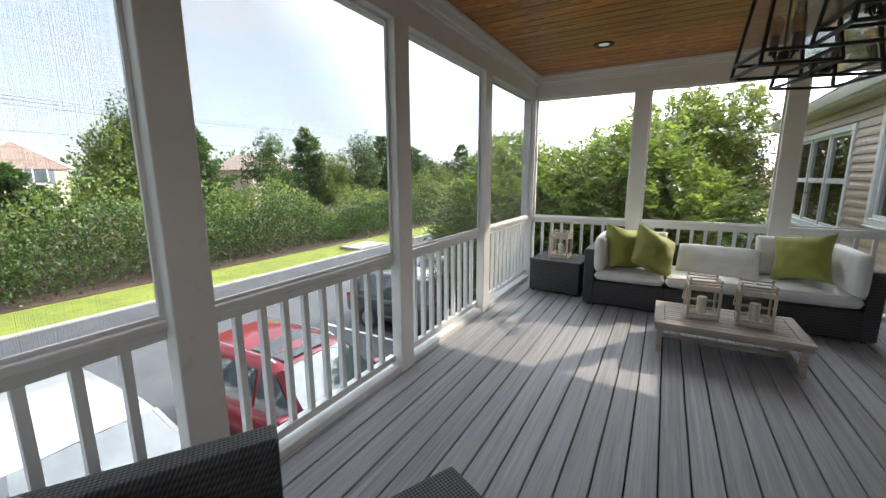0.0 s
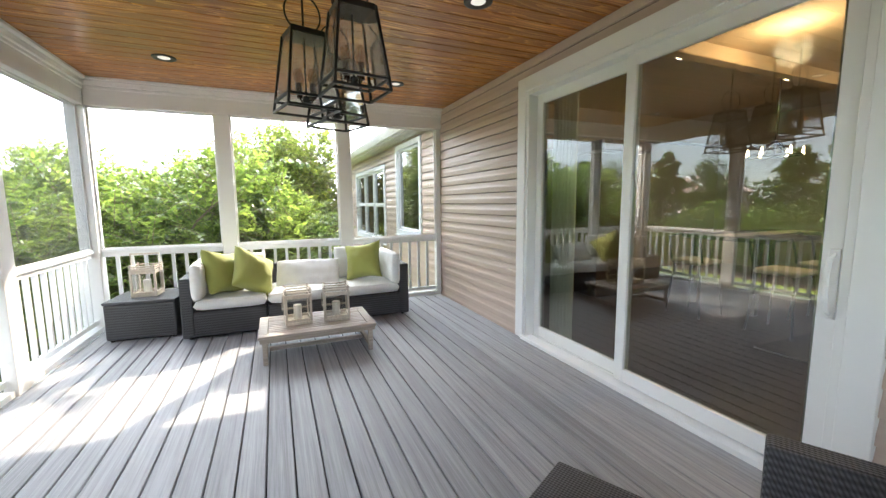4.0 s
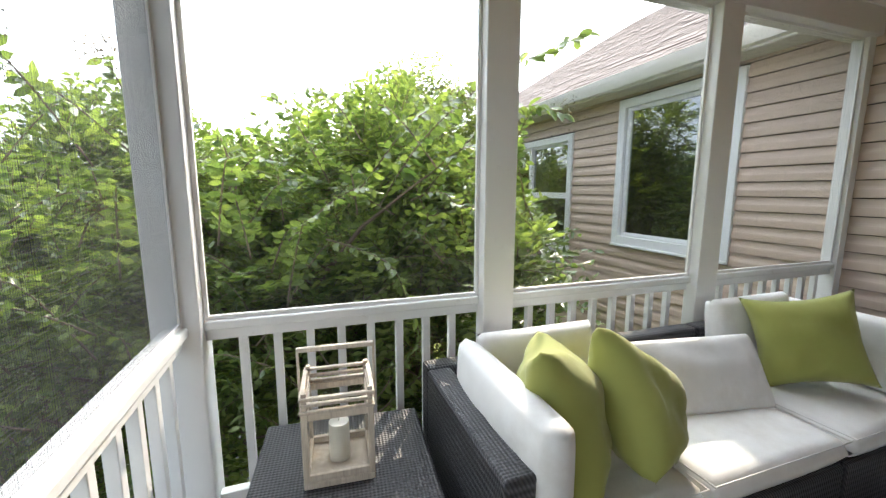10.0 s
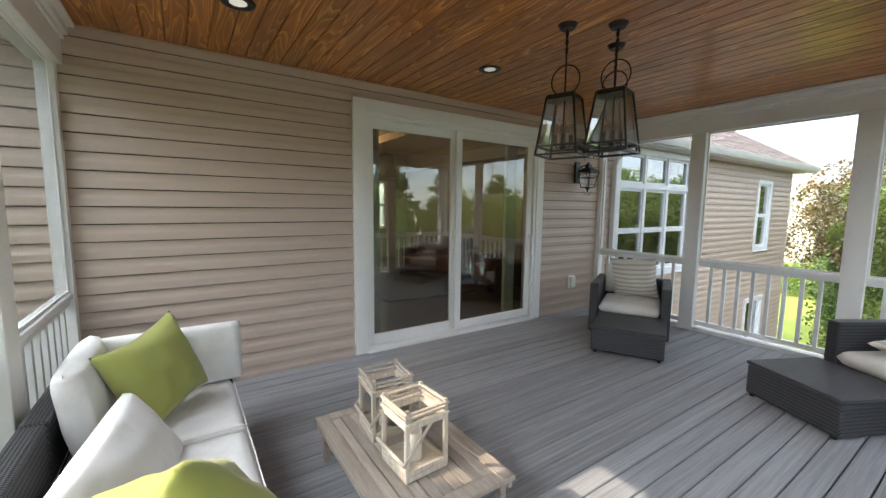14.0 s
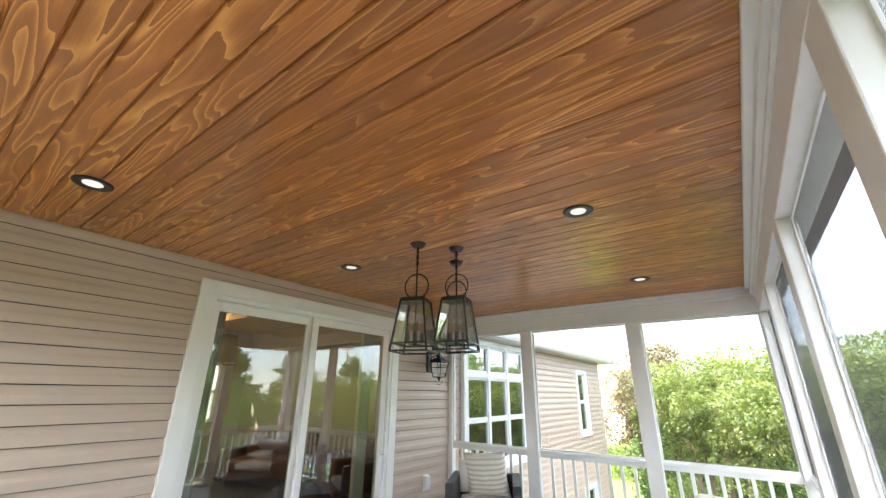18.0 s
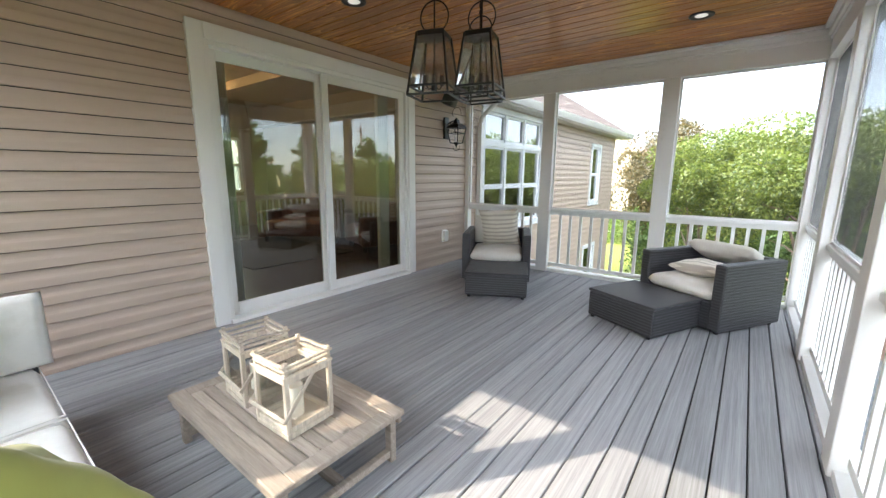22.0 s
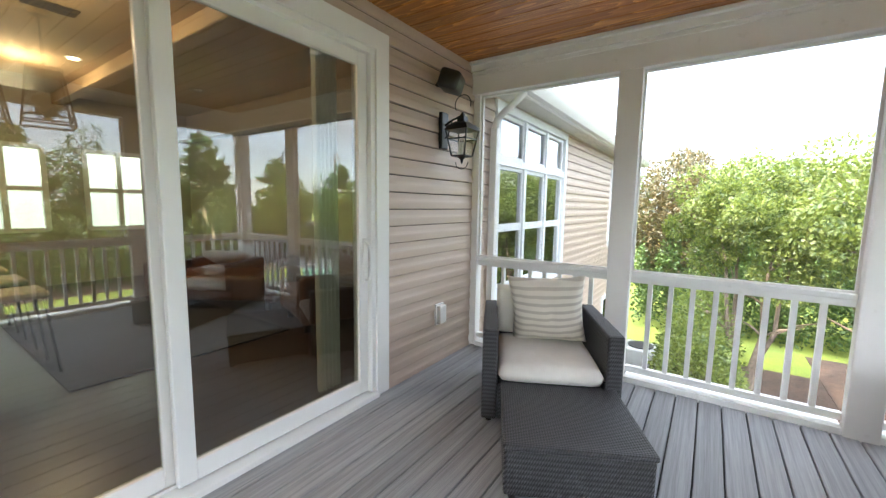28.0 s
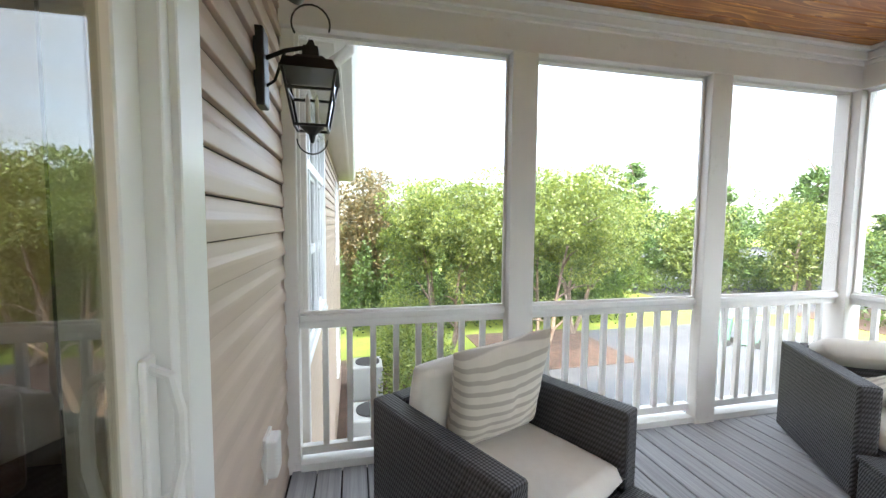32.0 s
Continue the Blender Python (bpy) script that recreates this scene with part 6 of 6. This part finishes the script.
tree("broadleaf_tree", "mid-green tree behind the yard", -4.0, -19.0, 3.6, 2.7, 9000, 0.17, M_LEAF_LIGHT, 206, 1, 0.1)
for i, (x, y, top) in enumerate(((-11, -24, 4.6), (-16, -22, 5.6), (-20.5, -20, 4.6), (-24.5, -17, 5.2), (-28, -14, 4.4))):
    tree("pine_tree", "pine tree beyond the side road", x, y, top, 3.0, 8000, 0.26, M_LEAF_PINE, 210 + i, 1, 0.12, True)
    tree("broadleaf_tree", "light green tree beyond the side road", x + 2.4, y + 1.0, top - 1.4, 2.4, 7000, 0.2, M_LEAF_LIGHT, 230 + i, 1, 0.08)
hedge("dark green shrubs behind the yard trees", ((-10, -15.2), (3.2, -15.2)), 3.4, 2.6, 32000, 0.15, M_LEAF_HEDGE, 21)
hedge("low hedge at the back of the yard", ((-30, -19.5), (8, -24)), 2.6, 3.0, 34000, 0.2, M_LEAF_NEAR, 9)
hedge("bright green shrubs along the house", ((0.9, -6.5), (0.9, -13.0)), 1.9, 1.7, 14000, 0.09, M_LEAF_LIGHT, 10)

# ---- parked cars ----
def loft(rings, close_ends=True):
    bm = bmesh.new()
    vr = [[bm.verts.new(p) for p in r] for r in rings]
    n = len(rings[0])
    for i in range(len(vr) - 1):
        for k in range(n - 1):
            bm.faces.new((vr[i][k], vr[i][k + 1], vr[i + 1][k + 1], vr[i + 1][k]))
    if close_ends:
        bm.faces.new(vr[0][::-1])
        bm.faces.new(vr[-1])
    bmesh.ops.recalc_face_normals(bm, faces=bm.faces)
    return bm


def car(m, body_mat, label, roof_glass=False, rails=True):
    """An SUV, nose towards local +x, 4.65 m long."""
    t = thing("parked_suv", label, "car", m, "parked cars")
    W = 0.93
    st = [(-2.32, 0.50, 0.80, 0.82), (-2.26, 0.36, 0.98, 0.88), (-1.6, 0.30, 1.02, 0.93), (-0.4, 0.28, 1.02, 0.93), (0.7, 0.28, 1.03, 0.93), (1.25, 0.30, 1.00, 0.92), (1.9, 0.32, 0.93, 0.88), (2.2, 0.36, 0.82, 0.80), (2.32, 0.45, 0.70, 0.70)]
    rings = []
    for x, zb, zt, hw in st:
        half = [(0.0, zb), (hw * 0.85, zb), (hw * 0.98, zb + 0.12), (hw, (zb + zt) / 2), (hw * 0.985, zt - 0.10), (hw * 0.93, zt - 0.025), (hw * 0.8, zt), (hw * 0.4, zt + 0.02), (0.0, zt + 0.028)]
        rings.append([(x, y, z) for y, z in half] + [(x, -y, z) for y, z in half[-2:0:-1]] + [(x, 0.0, zb)])
    part("body", loft(rings), body_mat, t, smooth=True)
    cab = [(-2.15, 1.0, 0.80), (-1.95, 1.45, 0.72), (-1.75, 1.62, 0.66), (-0.9, 1.68, 0.65), (0.0, 1.68, 0.65), (0.42, 1.62, 0.66)]
    rr = []
    for x, zt, hw in cab:
        half = [(0.87, 0.98), (hw + 0.05, zt - 0.07), (hw, zt - 0.02), (hw * 0.7, zt + 0.005), (0.0, zt + 0.015)]
        rr.append([(x, y, z) for y, z in half] + [(x, -y, z) for y, z in half[-2::-1]])
    roof = loft(rr, False)
    part("roof", roof, body_mat, t, smooth=True)
    g = M_CARGLASS
    def quad(name, pts, mat=g, lab="", off=0.0):
        bm = bmesh.new()
        bm.faces.new([bm.verts.new(p) for p in pts])
        r = bmesh.ops.solidify(bm, geom=bm.faces[:], thickness=0.012)
        part(name, bm, mat, t, lab)
    quad("windshield", [(1.22, -0.80, 1.03), (1.22, 0.80, 1.03), (0.44, 0.63, 1.63), (0.44, -0.63, 1.63)], g, "wide windshield reflecting the sky")
    quad("rear_window", [(-2.19, -0.72, 1.06), (-2.19, 0.72, 1.06), (-1.93, 0.60, 1.53), (-1.93, -0.60, 1.53)])
    for s in (-1, 1):
        a, b = s * 0.885, s * 0.722
        quad("front_pillar", [(1.22, s * 0.80, 1.02), (1.06, s * 0.90, 1.02), (0.38, s * 0.70, 1.60), (0.45, s * 0.62, 1.635)], body_mat)
        quad("side_window", [(1.0, a, 1.045), (0.06, a, 1.045), (0.06, b, 1.57), (0.40, b, 1.57)])
        quad("side_window", [(-0.02, a, 1.045), (-0.95, a, 1.05), (-0.93, b, 1.57), (-0.02, b, 1.57)])
        quad("side_window", [(-1.04, a, 1.07), (-1.75, a, 1.12), (-1.6, b, 1.55), (-1.02, b, 1.57)])
        bm = box(0.78, min(s * 0.92, s * 1.10), 1.05, 0.93, max(s * 0.92, s * 1.10), 1.20, 0.03, 2)
        part("mirror", bm, body_mat, t, smooth=True)
        if rails:
            bm = bmesh.new()
            add_tube(bm, [(-1.6, s * 0.60, 1.66), (-1.5, s * 0.60, 1.72), (0.1, s * 0.60, 1.73), (0.25, s * 0.60, 1.68)], 0.016, 6)
            part("roof_rail", bm, M_CHROME, t)
        part("headlight", box(2.02, min(s * 0.50, s * 0.80), 0.66, 2.25, max(s * 0.50, s * 0.80), 0.80, 0.03, 2), M_CHROME, t)
        part("tail_light", box(-2.31, min(s * 0.60, s * 0.86), 0.80, -2.2, max(s * 0.60, s * 0.86), 1.0, 0.02), M_TAIL, t)
        for x in (-1.42, 1.42):
            w = part("wheel", cyl((x, s * 0.70, 0.34), (x, s * 0.94, 0.34), 0.34, n=24), M_TYRE, t, "black tyre")
            part("rim", cyl((x, s * 0.90, 0.34), (x, s * 0.948, 0.34), 0.22, n=16), M_CHROME, w)
            part("door_handle", box(0.15 if x > 0 else -0.85, min(s * 0.92, s * 0.945), 0.86, 0.33 if x > 0 else -0.67, max(s * 0.92, s * 0.945), 0.885, 0.005), body_mat, t)
    part("grille", box(2.22, -0.45, 0.55, 2.325, 0.45, 0.70, 0.01), M_DARK, t)
    part("bumper", box(2.05, -0.72, 0.36, 2.36, 0.72, 0.52, 0.05, 2), body_mat, t)
    part("wiper", box(1.05, -0.55, 1.13, 1.09, 0.15, 1.15), M_DARK, t)
    if roof_glass:
        quad("sunroof", [(0.30, -0.48, 1.675), (0.30, 0.48, 1.675), (-0.5, 0.48, 1.705), (-0.5, -0.48, 1.705)], g, "dark glass sunroof")


M_CARGLASS = paint("car_glass", (0.10, 0.13, 0.14), 0.03, 0.3, 2, 0, coat=1.0)
M_CARGLASS.node_tree.nodes["Principled BSDF"].inputs["IOR"].default_value = 2.1
M_CHROME = paint("bright_metal", (0.62, 0.63, 0.65), 0.22, 0.05, 5, 0, metal=1.0)
M_TYRE = paint("tyre_rubber", (0.02, 0.02, 0.02), 0.85)
M_TAIL = paint("tail_lamp", (0.35, 0.01, 0.01), 0.2, coat=1.0)
M_RED = paint("red_car_paint", (0.20, 0.007, 0.016), 0.35, 0.05, 3, 0, coat=0.5)
M_WHITECAR = paint("white_car_paint", (0.52, 0.53, 0.55), 0.3, 0.02, 3, 0, coat=1.0)
M_GREYCAR = paint("charcoal_car_paint", (0.035, 0.037, 0.042), 0.3, 0.1, 3, 0, coat=1.0)
car(pose(-5.4, 0.75, GROUND), M_WHITECAR, "white parked SUV with roof rails")
car(pose(-4.82, 3.45, GROUND), M_RED, "dark red parked SUV with chrome trim", True)
car(pose(-5.6, 8.75, GROUND), M_GREYCAR, "charcoal grey parked SUV", True)
car(pose(-5.5, 11.6, GROUND), M_WHITECAR, "white parked SUV beyond the grey one", False, False)

# ---- storm drain, kerb ----
t = thing("storm_drain", "concrete storm drain at the verge, its shaded slot a dark block", "drain")
M_CONC = paint("concrete", (0.34, 0.32, 0.29), 0.9, 0.12, 3, 0.5)
part("hood", box(-17.2, 17.2, GROUND - 0.1, -15.5, 19.8, GROUND + 0.16, 0.03), M_CONC, t)
# no hollow here: a near-black block paints the shade of the opening
part("slot", box(-15.52, 17.5, GROUND + 0.0, -15.46, 19.5, GROUND + 0.10), M_DARK, t)
tagged(part("kerb", box(-15.62, -9.4, GROUND - 0.1, -15.41, 140, GROUND + 0.06, 0.02), M_CONC), "low concrete kerb of the road", "kerb", kind="structure")

# ---- far houses ----
M_FARWALL = paint("tan_clapboard", (0.52, 0.44, 0.34), 0.7, 0.05, 1)
M_FARROOF = paint("far_shingle", (0.36, 0.27, 0.22), 0.95, 0.15, 2)
M_SHUTTER = paint("grey_shutter", (0.16, 0.17, 0.19), 0.6)


def far_house(x, y, w, d, h, turn, label):
    """Two-storey house with gable roof; its gable faces local +x."""
    t = thing("house", label, "house", pose(x, y, GROUND, 0, 0, turn), "houses across the road")
    part("wall", box(-d / 2, -w / 2, 0, d / 2, w / 2, h, 0.02), M_FARWALL, t)
    e = 0.45
    r = w * 0.32
    part("roof", extrude_profile([(-w / 2 - e, h - 0.1), (w / 2 + e, h - 0.1), (w / 2 + e, h + 0.1), (0, h + r + 0.15), (-w / 2 - e, h + 0.1)], "x", -d / 2 - e, d / 2 + e - 0.3), M_FARROOF, t)
    part("gable", extrude_profile([(-w / 2, h), (w / 2, h), (0, h + r - 0.05)], "x", d / 2 - 0.25, d / 2 + 0.02), M_FARWALL, t)
    bm = bmesh.new()
    for s in (-1, 1):
        add_tube(bm, [(d / 2 + 0.1, s * (w / 2 + e), h - 0.02), (d / 2 + 0.1, 0, h + r + 0.08)], 0.13, 4)
    part("bargeboard", bm, M_TRIM, t)
    for zz in (1.0, 3.9):
        for yy in (-w * 0.28, w * 0.22):
            if zz + 1.5 > h:
                continue
            win = part("window", box(d / 2, yy - 0.55, zz, d / 2 + 0.06, yy + 0.55, zz + 1.5), M_WINFRAME, t)
            part("pane", box(d / 2 + 0.05, yy - 0.45, zz + 0.1, d / 2 + 0.075, yy + 0.45, zz + 1.4), M_CARGLASS, win)
            for s in (-1, 1):
                part("shutter", box(d / 2, yy + s * 0.80 - 0.2, zz - 0.02, d / 2 + 0.05, yy + s * 0.80 + 0.2, zz + 1.52), M_SHUTTER, t)


far_house(-56.5, 12.0, 7.4, 9.0, 5.4, 0, "tan two-storey house with brown gable roof behind the trees")
far_house(-56.5, 39.7, 7.4, 9.0, 5.5, 0, "tan house with brown gable roof behind the trees")
far_house(14.0, -46.0, 10.0, 12.0, 6.8, 90, "grey-roofed neighbouring house behind the yard trees")

# ---- power line ----
t = thing("power_line", "wooden utility poles with sagging cables", "power line")
for py in (-30.0, 66.0):
    part("pole", cyl((-33, py, GROUND), (-33, py, 7.2), 0.15, 0.11, 10), M_BARK, t)
    part("crossarm", box(-34.1, py - 0.06, 6.6, -31.9, py + 0.06, 6.75), M_BARK, t)
for dx, zz in ((-1.0, 6.8), (0.0, 7.15), (1.0, 6.8), (0.1, 5.2)):
    bm = bmesh.new()
    add_tube(bm, [(-33 + dx, -30 + 96 * k / 16, zz - 1.1 * (1 - ((k - 8) / 8) ** 2)) for k in range(17)], 0.012, 5)
    part("cable", bm, M_DARK, t)

# ---- yard: bins, condenser, mulch edges ----
M_BIN = paint("green_bin", (0.10, 0.20, 0.14), 0.5, 0.1, 4)


def bin_(m):
    t = thing("wheelie_bin", "faded green wheeled waste bin on the drive", "bin", m, "waste bins")
    rings = [[(sx * w, sy * d, z) for sx, sy in ((-1, -1), (1, -1), (1, 1), (-1, 1), (-1, -1))] for z, w, d in ((0.06, 0.24, 0.28), (0.98, 0.30, 0.36))]
    part("body", loft(rings), M_BIN, t)
    part("lid", box(-0.32, -0.39, 0.98, 0.32, 0.37, 1.06, 0.03, 2), M_BIN, t)
    for s in (-1, 1):
        part("wheel", cyl((s * 0.27, 0.28, 0.11), (s * 0.33, 0.28, 0.11), 0.11, n=14), M_TYRE, t)


bin_(pose(-11.6, -10.2, GROUND, 0, 0, 40))
bin_(pose(-10.9, -10.7, GROUND, 0, 0, 34))
for y in (-6.3, -8.9):
    t = thing("condenser", "grey air conditioner condenser beside the house", "condenser", group="condensers")
    part("casing", box(1.75, y - 0.4, GROUND, 2.5, y + 0.4, GROUND + 0.85, 0.04, 2), paint("condenser_grey", (0.30, 0.31, 0.30), 0.6), t)
    part("fan_grille", cyl((2.12, y, GROUND + 0.85), (2.12, y, GROUND + 0.88), 0.3, n=20), M_DARK, t)
